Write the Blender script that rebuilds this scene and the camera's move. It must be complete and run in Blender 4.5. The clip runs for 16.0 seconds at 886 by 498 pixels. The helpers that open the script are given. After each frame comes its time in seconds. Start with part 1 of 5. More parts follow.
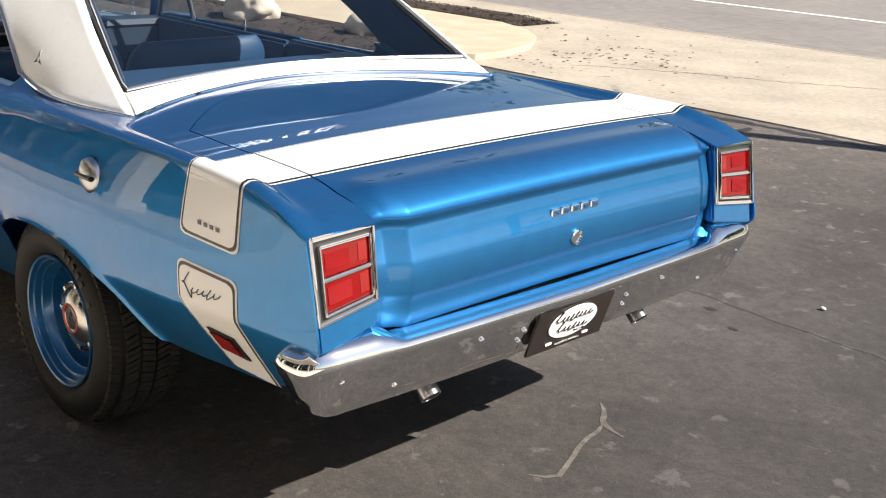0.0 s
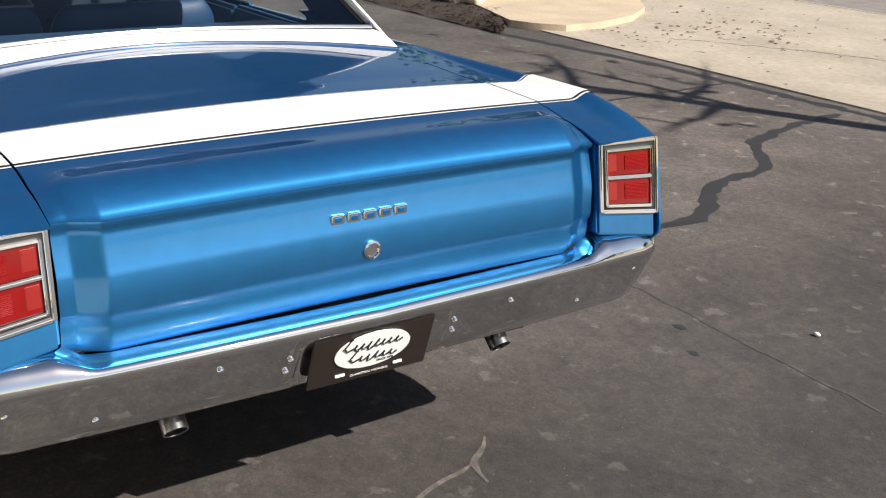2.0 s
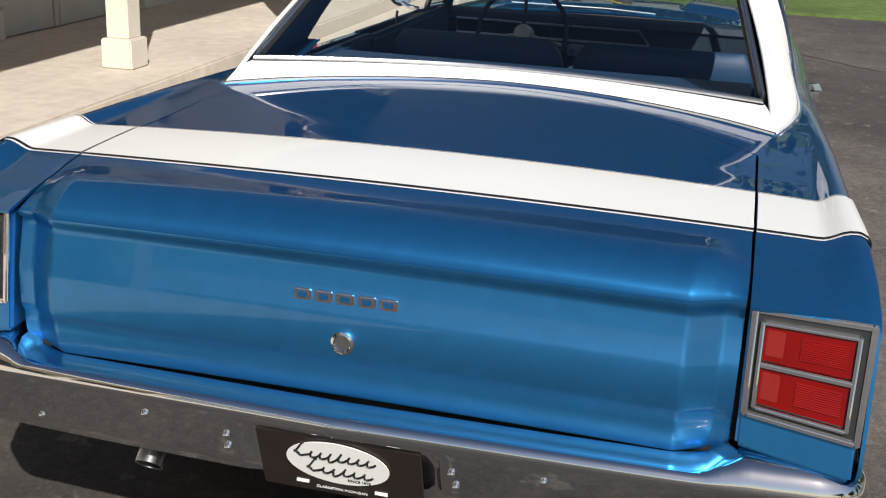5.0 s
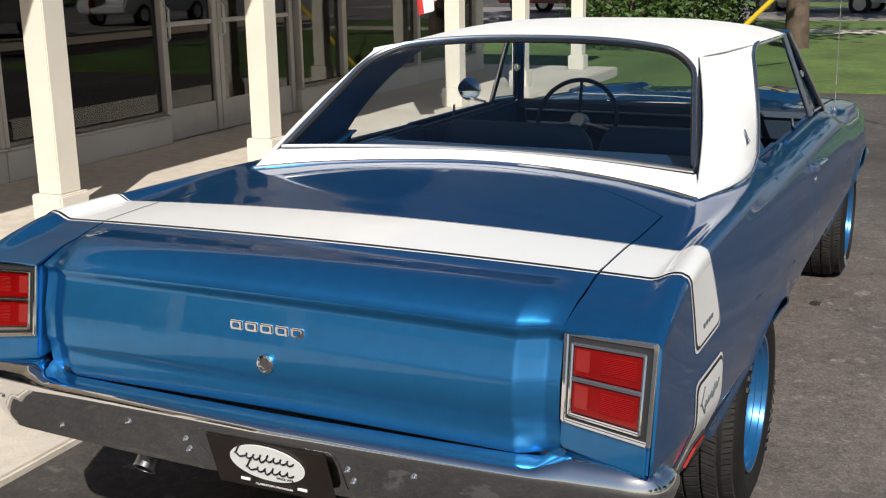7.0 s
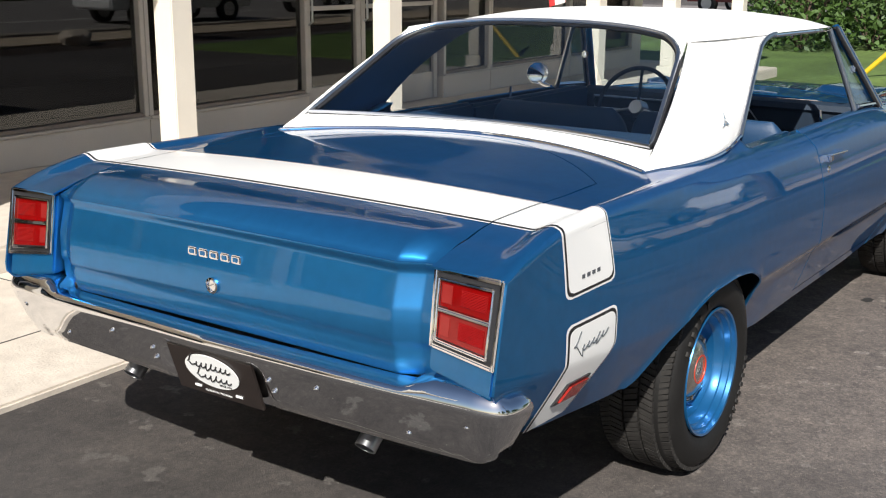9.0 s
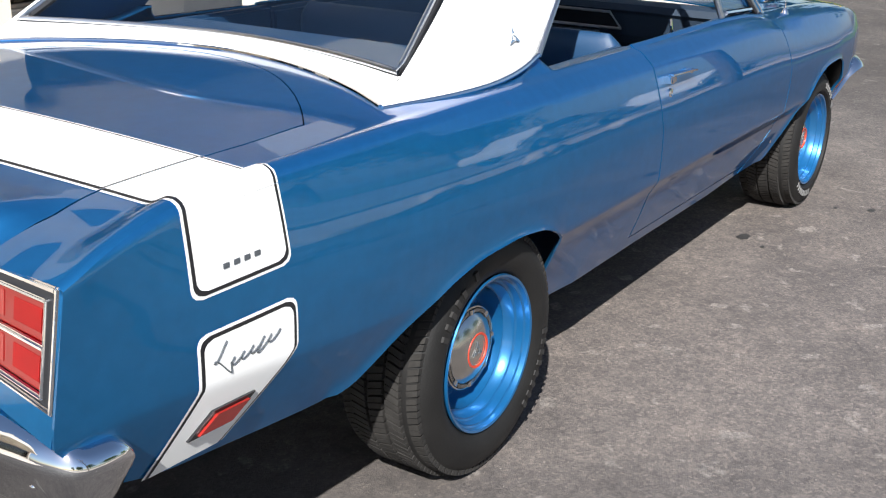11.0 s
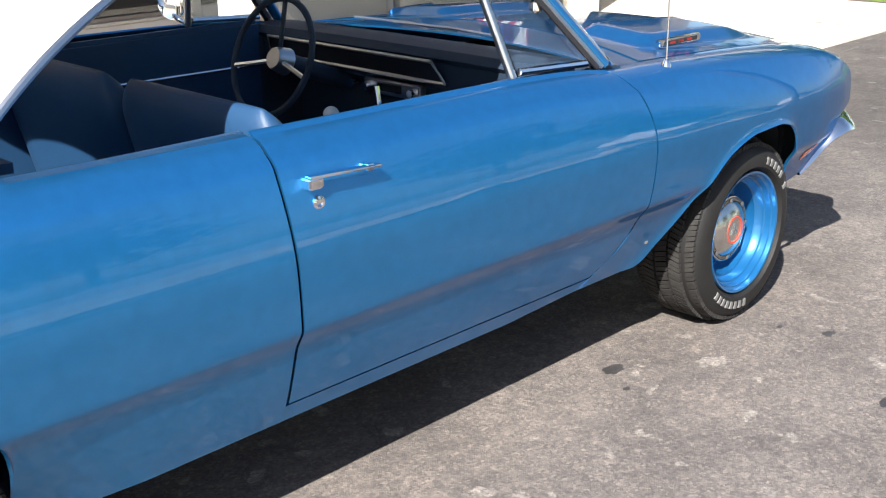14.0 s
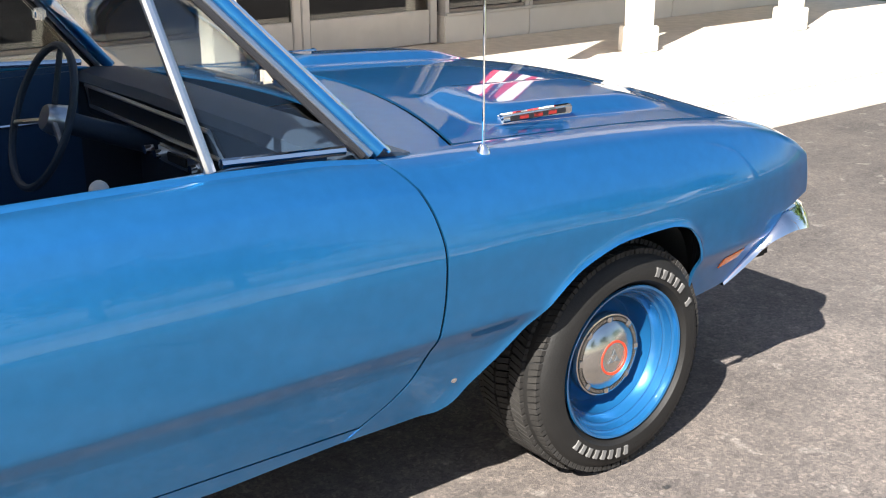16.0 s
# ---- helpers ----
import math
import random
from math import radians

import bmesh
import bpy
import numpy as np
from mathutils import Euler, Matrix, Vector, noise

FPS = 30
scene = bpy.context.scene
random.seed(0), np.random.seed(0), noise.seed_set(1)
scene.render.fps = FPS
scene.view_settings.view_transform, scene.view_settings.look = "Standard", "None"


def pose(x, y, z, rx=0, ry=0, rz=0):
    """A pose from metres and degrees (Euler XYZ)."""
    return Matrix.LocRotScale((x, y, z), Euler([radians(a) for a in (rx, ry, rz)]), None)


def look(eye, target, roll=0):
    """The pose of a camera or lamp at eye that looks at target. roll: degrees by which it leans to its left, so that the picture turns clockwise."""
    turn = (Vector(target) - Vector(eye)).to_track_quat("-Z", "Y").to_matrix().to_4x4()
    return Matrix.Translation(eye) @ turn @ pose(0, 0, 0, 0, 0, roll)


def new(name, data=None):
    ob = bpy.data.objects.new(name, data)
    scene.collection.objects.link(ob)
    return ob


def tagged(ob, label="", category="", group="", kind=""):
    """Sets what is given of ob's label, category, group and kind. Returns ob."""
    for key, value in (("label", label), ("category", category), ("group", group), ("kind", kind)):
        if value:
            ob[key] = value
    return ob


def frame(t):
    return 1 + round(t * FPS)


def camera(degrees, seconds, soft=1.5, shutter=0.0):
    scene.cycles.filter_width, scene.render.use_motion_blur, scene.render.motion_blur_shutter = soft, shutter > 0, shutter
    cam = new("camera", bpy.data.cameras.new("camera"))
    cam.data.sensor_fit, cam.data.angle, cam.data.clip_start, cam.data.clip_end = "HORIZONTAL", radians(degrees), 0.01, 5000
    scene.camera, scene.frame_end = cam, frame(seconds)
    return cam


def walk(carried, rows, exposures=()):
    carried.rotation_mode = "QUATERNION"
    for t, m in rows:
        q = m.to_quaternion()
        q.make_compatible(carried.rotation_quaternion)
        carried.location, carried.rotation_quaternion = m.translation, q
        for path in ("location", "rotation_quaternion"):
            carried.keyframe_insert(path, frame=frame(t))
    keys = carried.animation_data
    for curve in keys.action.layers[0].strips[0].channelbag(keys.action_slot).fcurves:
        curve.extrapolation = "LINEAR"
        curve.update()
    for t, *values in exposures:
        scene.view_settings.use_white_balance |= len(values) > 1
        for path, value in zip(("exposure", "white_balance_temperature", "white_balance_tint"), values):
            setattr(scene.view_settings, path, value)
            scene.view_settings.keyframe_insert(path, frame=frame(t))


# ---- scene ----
cam = camera(43.0, 16.0, soft=1.15)
PATH = [
    (0, (-3.043, 2.217, 1.624), (-1.685, 0.886, 1.005), 2.5),
    (0.5, (-3.101, 2.028, 1.619), (-1.753, 0.687, 1.0), 1.3),
    (1, (-3.061, 1.775, 1.614), (-1.694, 0.45, 1.001), 4.7),
    (1.5, (-3.123, 1.492, 1.616), (-1.796, 0.146, 0.961), 3.4),
    (2, (-3.231, 1.186, 1.592), (-1.693, 0.105, 0.91), 2.2),
    (2.5, (-3.186, 0.915, 1.572), (-1.589, -0.057, 0.861), 3.8),
    (3, (-3.167, 0.606, 1.589), (-1.501, -0.231, 0.868), 4.0),
    (3.5, (-3.229, 0.233, 1.584), (-1.428, -0.282, 0.882), 3.8),
    (4, (-3.136, -0.038, 1.572), (-1.266, -0.201, 0.881), 3.2),
    (4.5, (-3.003, -0.291, 1.552), (-1.13, -0.167, 0.862), 4.2),
    (4.7, (-2.95, -0.422, 1.545), (-1.101, -0.113, 0.847), 3.3),
    (6.8, (-3.176, -1.278, 1.578), (-1.412, -0.496, 1.05), 0.2),
    (7, (-3.198, -1.333, 1.591), (-1.444, -0.508, 1.101), -0.9),
    (7.5, (-3.297, -1.534, 1.565), (-1.568, -0.622, 1.145), 1.5),
    (8, (-3.381, -1.698, 1.553), (-1.717, -0.702, 1.063), 1.7),
    (8.5, (-3.344, -1.844, 1.567), (-1.729, -0.776, 1.063), 0.1),
    (9, (-3.179, -2.052, 1.556), (-1.594, -0.937, 1.06), 0.3),
    (9.5, (-2.991, -2.113, 1.534), (-1.403, -1.027, 0.985), -1.7),
    (10, (-2.684, -2.049, 1.535), (-1.083, -1.017, 0.925), 1.2),
    (10.2, (-2.58, -2.051, 1.537), (-0.953, -1.067, 0.918), 0.2),
    (12.3, (-1.419, -2.465, 1.456), (-0.036, -1.247, 0.679), 1.8),
    (12.5, (-1.26, -2.523, 1.454), (0.098, -1.269, 0.69), 1.4),
    (13, (-0.962, -2.624, 1.46), (0.35, -1.287, 0.759), -1.3),
    (13.5, (-0.656, -2.59, 1.465), (0.634, -1.21, 0.807), -1.2),
    (14, (-0.37, -2.581, 1.478), (0.968, -1.248, 0.819), -0.7),
    (14.5, (-0.04, -2.647, 1.451), (1.236, -1.239, 0.828), -0.1),
    (15, (0.226, -2.68, 1.476), (1.454, -1.224, 0.866), -1.6),
    (15.5, (0.555, -2.633, 1.453), (1.739, -1.145, 0.834), 1.1),
    (16, (0.851, -2.612, 1.475), (2.004, -1.104, 0.845), -0.2),
]
EXPOSURES = [(0.0, 0.98, 6600, 11), (1.5, 0.72, 6600, 11), (3.5, 0.33, 6550, 11), (4.7, 0.12, 6450, 11), (6.8, 0.10, 6350, 11), (8.0, 0.20, 6350, 11), (9.0, 0.46, 6300, 11), (10.2, 0.66, 6150, 11), (12.3, 1.52, 5950, 11), (14.0, 1.60, 6200, 11), (16.0, 1.74, 6400, 11)]
walk(cam, [(t, look(eye, target, roll)) for t, eye, target, roll in PATH], EXPOSURES)

# ---- world and sun ----
SUN = Vector((-1.06, -0.52, 1.0)).normalized()
world = bpy.data.worlds.new("sky")
scene.world = world
world.use_nodes = True
sky = world.node_tree.nodes.new("ShaderNodeTexSky")
sky.sky_type, sky.sun_disc = "NISHITA", False
sky.sun_elevation = math.asin(SUN.z)
sky.sun_rotation = math.atan2(SUN.x, SUN.y)
back = world.node_tree.nodes["Background"]
world.node_tree.links.new(sky.outputs[0], back.inputs[0])
back.inputs[1].default_value = 0.06
sun = new("sun", bpy.data.lights.new("sun", "SUN"))
sun.data.energy, sun.data.angle, sun.data.color = 5.0, radians(0.55), (1.0, 0.95, 0.86)
sun.matrix_world = look(SUN * 20, (0, 0, 0))

# ---- materials ----
def material(name, color, rough=0.5, metal=0.0, coat=0.0, vary=0.0, scale=8.0, bump=0.0, bump_scale=60.0, fine=0.0, spec=0.5, coord="Object"):
    """A principled material with mottling at two scales and fine relief."""
    m = bpy.data.materials.new(name)
    m.use_nodes = True
    nt = m.node_tree
    p = nt.nodes["Principled BSDF"]
    p.inputs["Base Color"].default_value = (*color, 1)
    p.inputs["Roughness"].default_value = rough
    p.inputs["Metallic"].default_value = metal
    p.inputs["Coat Weight"].default_value = coat
    p.inputs["Coat Roughness"].default_value = 0.015
    p.inputs["Coat IOR"].default_value = 1.5
    p.inputs["Specular IOR Level"].default_value = spec
    tc = nt.nodes.new("ShaderNodeTexCoord")

    def tex(sc, detail=5):
        n = nt.nodes.new("ShaderNodeTexNoise")
        n.inputs["Scale"].default_value, n.inputs["Detail"].default_value = sc, detail
        nt.links.new(tc.outputs[coord], n.inputs["Vector"])
        return n.outputs["Fac"]

    if vary or fine:
        last = None
        for amount, sc in ((vary, scale), (fine, scale * 14)):
            if not amount:
                continue
            r = nt.nodes.new("ShaderNodeMapRange")
            r.inputs["From Min"].default_value, r.inputs["From Max"].default_value = 0.3, 0.7
            r.inputs["To Min"].default_value, r.inputs["To Max"].default_value = 1 - amount, 1 + amount
            nt.links.new(tex(sc), r.inputs["Value"])
            mul = nt.nodes.new("ShaderNodeMix")
            mul.data_type, mul.blend_type = "RGBA", "MULTIPLY"
            mul.inputs["Factor"].default_value = 1.0
            if last is None:
                mul.inputs["A"].default_value = (*color, 1)
            else:
                nt.links.new(last, mul.inputs["A"])
            nt.links.new(r.outputs[0], mul.inputs["B"])
            last = mul.outputs["Result"]
        nt.links.new(last, p.inputs["Base Color"])
    if bump:
        b = nt.nodes.new("ShaderNodeBump")
        b.inputs["Strength"].default_value, b.inputs["Distance"].default_value = bump, 0.01
        nt.links.new(tex(bump_scale, 8), b.inputs["Height"])
        nt.links.new(b.outputs[0], p.inputs["Normal"])
    return m


def glass(name, tint, rough=0.0, mirror=0.05):
    """A clear pane: it lets light through and mirrors at a slant."""
    m = bpy.data.materials.new(name)
    m.use_nodes = True
    nt = m.node_tree
    nt.nodes.remove(nt.nodes["Principled BSDF"])
    clear, gloss, mix, slant = (nt.nodes.new("ShaderNode" + k) for k in ("BsdfTransparent", "BsdfGlossy", "MixShader", "LayerWeight"))
    clear.inputs["Color"].default_value = (*tint, 1)
    gloss.inputs["Roughness"].default_value = rough
    power, scale = nt.nodes.new("ShaderNodeMath"), nt.nodes.new("ShaderNodeMath")
    power.operation, power.inputs[1].default_value = "POWER", 4.5
    scale.operation, scale.inputs[1].default_value, scale.inputs[2].default_value = "MULTIPLY_ADD", 0.9, mirror
    slant.inputs["Blend"].default_value = 0.5
    nt.links.new(slant.outputs["Facing"], power.inputs[0])
    nt.links.new(power.outputs[0], scale.inputs[0])
    nt.links.new(scale.outputs[0], mix.inputs[0])
    nt.links.new(clear.outputs[0], mix.inputs[1])
    nt.links.new(gloss.outputs[0], mix.inputs[2])
    nt.links.new(mix.outputs[0], nt.nodes["Material Output"].inputs["Surface"])
    return m


def asphalt():
    """Worn blacktop: broad pale and dark patches, pale stone chips, dark pores, fine relief."""
    m = material("sealed_asphalt", (0.10, 0.09, 0.08), 0.88)
    nt = m.node_tree
    p = nt.nodes["Principled BSDF"]
    tc = nt.nodes.new("ShaderNodeTexCoord")

    def noise_tex(sc, detail, rough=0.5):
        n = nt.nodes.new("ShaderNodeTexNoise")
        n.inputs["Scale"].default_value, n.inputs["Detail"].default_value, n.inputs["Roughness"].default_value = sc, detail, rough
        nt.links.new(tc.outputs["Object"], n.inputs["Vector"])
        return n.outputs["Fac"]

    def ramp(src, stops):
        r = nt.nodes.new("ShaderNodeValToRGB")
        while len(r.color_ramp.elements) < len(stops):
            r.color_ramp.elements.new(0.5)
        for e, (pos, col) in zip(r.color_ramp.elements, stops):
            e.position, e.color = pos, (*col, 1)
        nt.links.new(src, r.inputs[0])
        return r.outputs[0]

    def mix(kind, a, b, fac=1.0):
        x = nt.nodes.new("ShaderNodeMix")
        x.data_type, x.blend_type = "RGBA", kind
        if isinstance(fac, float):
            x.inputs["Factor"].default_value = fac
        else:
            nt.links.new(fac, x.inputs["Factor"])
        nt.links.new(a, x.inputs["A"])
        nt.links.new(b, x.inputs["B"])
        return x.outputs["Result"]

    broad = ramp(noise_tex(0.35, 4), [(0.30, (0.064, 0.057, 0.053)), (0.50, (0.088, 0.079, 0.074)), (0.72, (0.125, 0.113, 0.106))])
    blotch = ramp(noise_tex(2.2, 5, 0.6), [(0.30, (0.72, 0.72, 0.73)), (0.52, (1, 1, 1)), (0.72, (1.28, 1.26, 1.23))])
    mottle = ramp(noise_tex(17.0, 6, 0.68), [(0.32, (0.76, 0.76, 0.77)), (0.50, (1, 1, 1)), (0.68, (1.26, 1.24, 1.21))])
    scars = ramp(noise_tex(8.0, 4, 0.55), [(0.625, (0, 0, 0)), (0.665, (0.7, 0.7, 0.7))])
    stones = nt.nodes.new("ShaderNodeTexVoronoi")
    stones.inputs["Scale"].default_value, stones.inputs["Randomness"].default_value = 120.0, 1.0
    nt.links.new(tc.outputs["Object"], stones.inputs["Vector"])
    shade = nt.nodes.new("ShaderNodeSeparateColor")
    nt.links.new(stones.outputs["Color"], shade.inputs[0])
    grain = ramp(shade.outputs[0], [(0.0, (0.66, 0.66, 0.67)), (0.5, (0.95, 0.95, 0.95)), (0.9, (1.20, 1.17, 1.14)), (1.0, (1.55, 1.51, 1.45))])
    fine = ramp(noise_tex(260.0, 4, 0.7), [(0.32, (0.70, 0.70, 0.71)), (0.50, (1, 1, 1)), (0.68, (1.35, 1.33, 1.30))])
    chips = ramp(noise_tex(75.0, 3, 0.6), [(0.65, (0, 0, 0)), (0.75, (0.5, 0.5, 0.5))])
    pale = nt.nodes.new("ShaderNodeRGB")
    pale.outputs[0].default_value = (0.295, 0.270, 0.248, 1)
    dusty = nt.nodes.new("ShaderNodeRGB")
    dusty.outputs[0].default_value = (0.183, 0.170, 0.157, 1)
    col = mix("MULTIPLY", mix("MULTIPLY", broad, blotch), mottle)
    sep = nt.nodes.new("ShaderNodeSeparateXYZ")
    nt.links.new(tc.outputs["Object"], sep.inputs[0])
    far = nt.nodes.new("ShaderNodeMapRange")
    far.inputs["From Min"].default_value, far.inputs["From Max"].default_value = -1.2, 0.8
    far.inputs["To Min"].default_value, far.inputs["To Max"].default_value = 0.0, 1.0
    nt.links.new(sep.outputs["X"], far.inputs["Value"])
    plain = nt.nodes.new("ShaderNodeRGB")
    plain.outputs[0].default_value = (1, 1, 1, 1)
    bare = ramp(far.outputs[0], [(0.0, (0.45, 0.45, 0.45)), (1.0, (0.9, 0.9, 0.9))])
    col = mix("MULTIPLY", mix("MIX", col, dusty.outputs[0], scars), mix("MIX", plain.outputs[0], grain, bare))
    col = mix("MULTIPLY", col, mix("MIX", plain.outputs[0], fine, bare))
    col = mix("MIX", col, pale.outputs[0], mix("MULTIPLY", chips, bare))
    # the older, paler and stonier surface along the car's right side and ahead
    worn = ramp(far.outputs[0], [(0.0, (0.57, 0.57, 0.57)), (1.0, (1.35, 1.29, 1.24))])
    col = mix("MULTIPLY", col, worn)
    # a darker, smoother stretch of sealing past the car's nose
    ahead = nt.nodes.new("ShaderNodeMapRange")
    ahead.inputs["From Min"].default_value, ahead.inputs["From Max"].default_value = 2.9, 4.4
    nt.links.new(sep.outputs["X"], ahead.inputs["Value"])
    col = mix("MULTIPLY", col, ramp(ahead.outputs[0], [(0.0, (1, 1, 1)), (1.0, (0.68, 0.70, 0.72))]))
    nt.links.new(col, p.inputs["Base Color"])
    b = nt.nodes.new("ShaderNodeBump")
    b.inputs["Strength"].default_value, b.inputs["Distance"].default_value = 0.6, 0.006
    nt.links.new(noise_tex(120.0, 8, 0.7), b.inputs["Height"])
    nt.links.new(b.outputs[0], p.inputs["Normal"])
    return m


M_PAINT = material("metallic_blue_paint", (0.030, 0.228, 0.535), 0.39, 0.88, 1.0, 0.03, 2.0, 0.0, 900.0, 0.05)
PAINT_BSDF = M_PAINT.node_tree.nodes["Principled BSDF"]
PAINT_BSDF.inputs["Coat IOR"].default_value = 1.46
PAINT_BSDF.inputs["Specular Tint"].default_value = (0.02, 0.10, 0.22, 1)
M_STRIPE = material("white_stripe_paint", (0.87, 0.865, 0.84), 0.4, 0, 0.6, 0.02, 3.0)
M_PIN = material("black_pinstripe", (0.012, 0.012, 0.014), 0.4, 0, 0.3)
M_GREY = material("grey_script", (0.09, 0.10, 0.11), 0.4)
M_VINYL = material("white_vinyl", (0.86, 0.855, 0.83), 0.55, 0, 0, 0.03, 4.0, 0.25, 420.0, 0.02)
M_CHROME = material("chrome", (0.82, 0.83, 0.85), 0.03, 1.0, 0, 0.03, 9.0)
M_WING = material("weathered_chrome", (0.80, 0.80, 0.81), 0.07, 1.0, 0, 0.03, 9.0)
M_LITTER = material("dry_leaf", (0.16, 0.09, 0.045), 0.8, 0, 0, 0.4, 20.0)
M_SATIN = material("satin_trim", (0.55, 0.56, 0.58), 0.28, 1.0, 0, 0.05, 20.0)
M_BLACK = material("black_underside", (0.012, 0.012, 0.012), 0.8, 0, 0, 0.2, 6.0)
M_SEAL = material("black_rubber_seal", (0.015, 0.015, 0.017), 0.5)
M_TYRE = material("tyre_rubber", (0.0105, 0.0100, 0.0095), 0.62, 0, 0, 0.2, 12.0, 0.12, 200.0, 0.1, 0.35)
# paler than the sidewall: sunlight on the tread is put into its colour
M_TREAD = material("sunlit_tread_rubber", (0.028, 0.026, 0.024), 0.8, 0, 0, 0.3, 25.0, 0.1, 200.0, 0.1, 0.3)
M_LETTER = material("raised_grey_white_rubber", (0.14, 0.137, 0.133), 0.6, 0, 0, 0.3, 30.0)
M_RIM = material("blue_wheel_paint", (0.014, 0.125, 0.31), 0.30, 0.5, 1.0, 0.03, 6.0)
M_CAP = material("brushed_hubcap", (0.62, 0.61, 0.58), 0.2, 1.0, 0, 0.06, 25.0)
M_GRIT = material("grey_grit", (0.22, 0.20, 0.175), 0.9)
M_LETTERD = material("dulled_grey_rubber", (0.022, 0.021, 0.020), 0.6, 0, 0, 0.3, 30.0)
M_REDRING = material("red_ring_paint", (0.50, 0.05, 0.02), 0.4)
M_LENS = material("red_lens", (0.17, 0.0015, 0.0015), 0.08, 0, 0.2, 0.1, 20.0)
M_RIBS = material("ribbed_red_lens", (0.21, 0.005, 0.004), 0.2, 0, 0.1, 0.1, 20.0)
M_CLEAR = material("clear_lamp_lens", (0.225, 0.014, 0.012), 0.2, 0, 0.2, 0.05, 40.0)
M_DKRED = material("dark_red_marker", (0.30, 0.02, 0.015), 0.2, 0, 0.8)
M_AMBER = material("amber_marker", (0.85, 0.16, 0.01), 0.25, 0, 0.8)
M_TRIMBLUE = material("blue_interior_vinyl", (0.012, 0.048, 0.115), 0.5, 0, 0, 0.06, 8.0, 0.15, 300.0)
M_SEATIN = material("blue_seat_insert", (0.03, 0.16, 0.34), 0.5, 0, 0, 0.08, 10.0, 0.15, 240.0)
M_DASH = material("dark_dash_pad", (0.016, 0.030, 0.052), 0.6, 0, 0, 0.06, 8.0, 0.2, 300.0)
M_GLASS = glass("car_glass", (0.93, 0.96, 0.97))
M_SHOP = glass("shop_glass", (0.42, 0.44, 0.44), 0.0, 0.07)
M_ASPHALT = asphalt()
M_APRON = material("tan_apron_concrete", (0.40, 0.345, 0.275), 0.88, 0, 0, 0.14, 1.4, 0.35, 90.0, 0.12)
M_CONC = material("pale_concrete", (0.63, 0.56, 0.475), 0.85, 0, 0, 0.10, 0.8, 0.3, 90.0, 0.10)
M_POST = material("cream_post_paint", (0.74, 0.68, 0.58), 0.55, 0, 0, 0.04, 3.0, 0.1, 60.0)
M_WALL = material("cream_wall_paint", (0.64, 0.585, 0.505), 0.7, 0, 0, 0.08, 1.5, 0.15, 70.0)
M_FRAME = material("bronze_window_frame", (0.20, 0.17, 0.145), 0.4, 0.3, 0, 0.08, 6.0)
M_FRAMEL = material("pale_metal_frame", (0.48, 0.45, 0.41), 0.4, 0.2, 0, 0.06, 6.0)
# near-black: the dimness of the room is put into its colour
M_ROOM = material("shade_toned_shop_interior", (0.05, 0.045, 0.04), 0.8, 0, 0, 0.2, 1.0)
M_ROAD = material("grey_road", (0.22, 0.20, 0.185), 0.9, 0, 0, 0.12, 0.4, 0.3, 100.0, 0.15)
M_LINE = material("road_line_paint", (0.75, 0.74, 0.70), 0.7, 0, 0, 0.1, 5.0)
M_GRASS = material("lawn", (0.10, 0.155, 0.035), 0.9, 0, 0, 0.3, 0.8, 0.8, 60.0, 0.25)
M_MULCH = material("dark_mulch", (0.045, 0.031, 0.023), 0.95, 0, 0, 0.4, 6.0, 1.0, 40.0, 0.3)
M_ROCK = material("pale_boulder", (0.55, 0.47, 0.38), 0.85, 0, 0, 0.15, 3.0, 0.6, 14.0, 0.1)
M_KERB = material("beige_kerb_block", (0.50, 0.40, 0.29), 0.85, 0, 0, 0.12, 3.0, 0.4, 40.0, 0.1)
M_TAR = material("tar_seal", (0.030, 0.028, 0.027), 0.6, 0, 0, 0.2, 5.0)
M_BARK = material("bark", (0.10, 0.07, 0.05), 0.9, 0, 0, 0.3, 6.0, 1.0, 30.0)
M_LEAF = material("tree_leaves", (0.055, 0.105, 0.02), 0.6, 0, 0, 0.35, 3.0)
M_PLATE = material("black_plate", (0.02, 0.014, 0.012), 0.4, 0, 0.3, 0.1, 30.0)
M_WHITE = material("white_print", (0.80, 0.80, 0.78), 0.5)
M_FLAGR = material("red_cloth", (0.50, 0.03, 0.03), 0.8)
M_FLAGW = material("white_cloth", (0.75, 0.73, 0.70), 0.8)
M_FLAGB = material("navy_cloth", (0.03, 0.04, 0.16), 0.8)
M_YELLOW = material("yellow_plastic", (0.70, 0.48, 0.02), 0.5)
M_SILVERCAR = material("white_car_paint", (0.70, 0.70, 0.69), 0.3, 0, 0.8)
M_REDCAR = material("dark_red_paint", (0.22, 0.02, 0.02), 0.3, 0, 0.8)
M_DARKGLASS = material("dark_car_window", (0.02, 0.022, 0.025), 0.1, 0, 0.5)


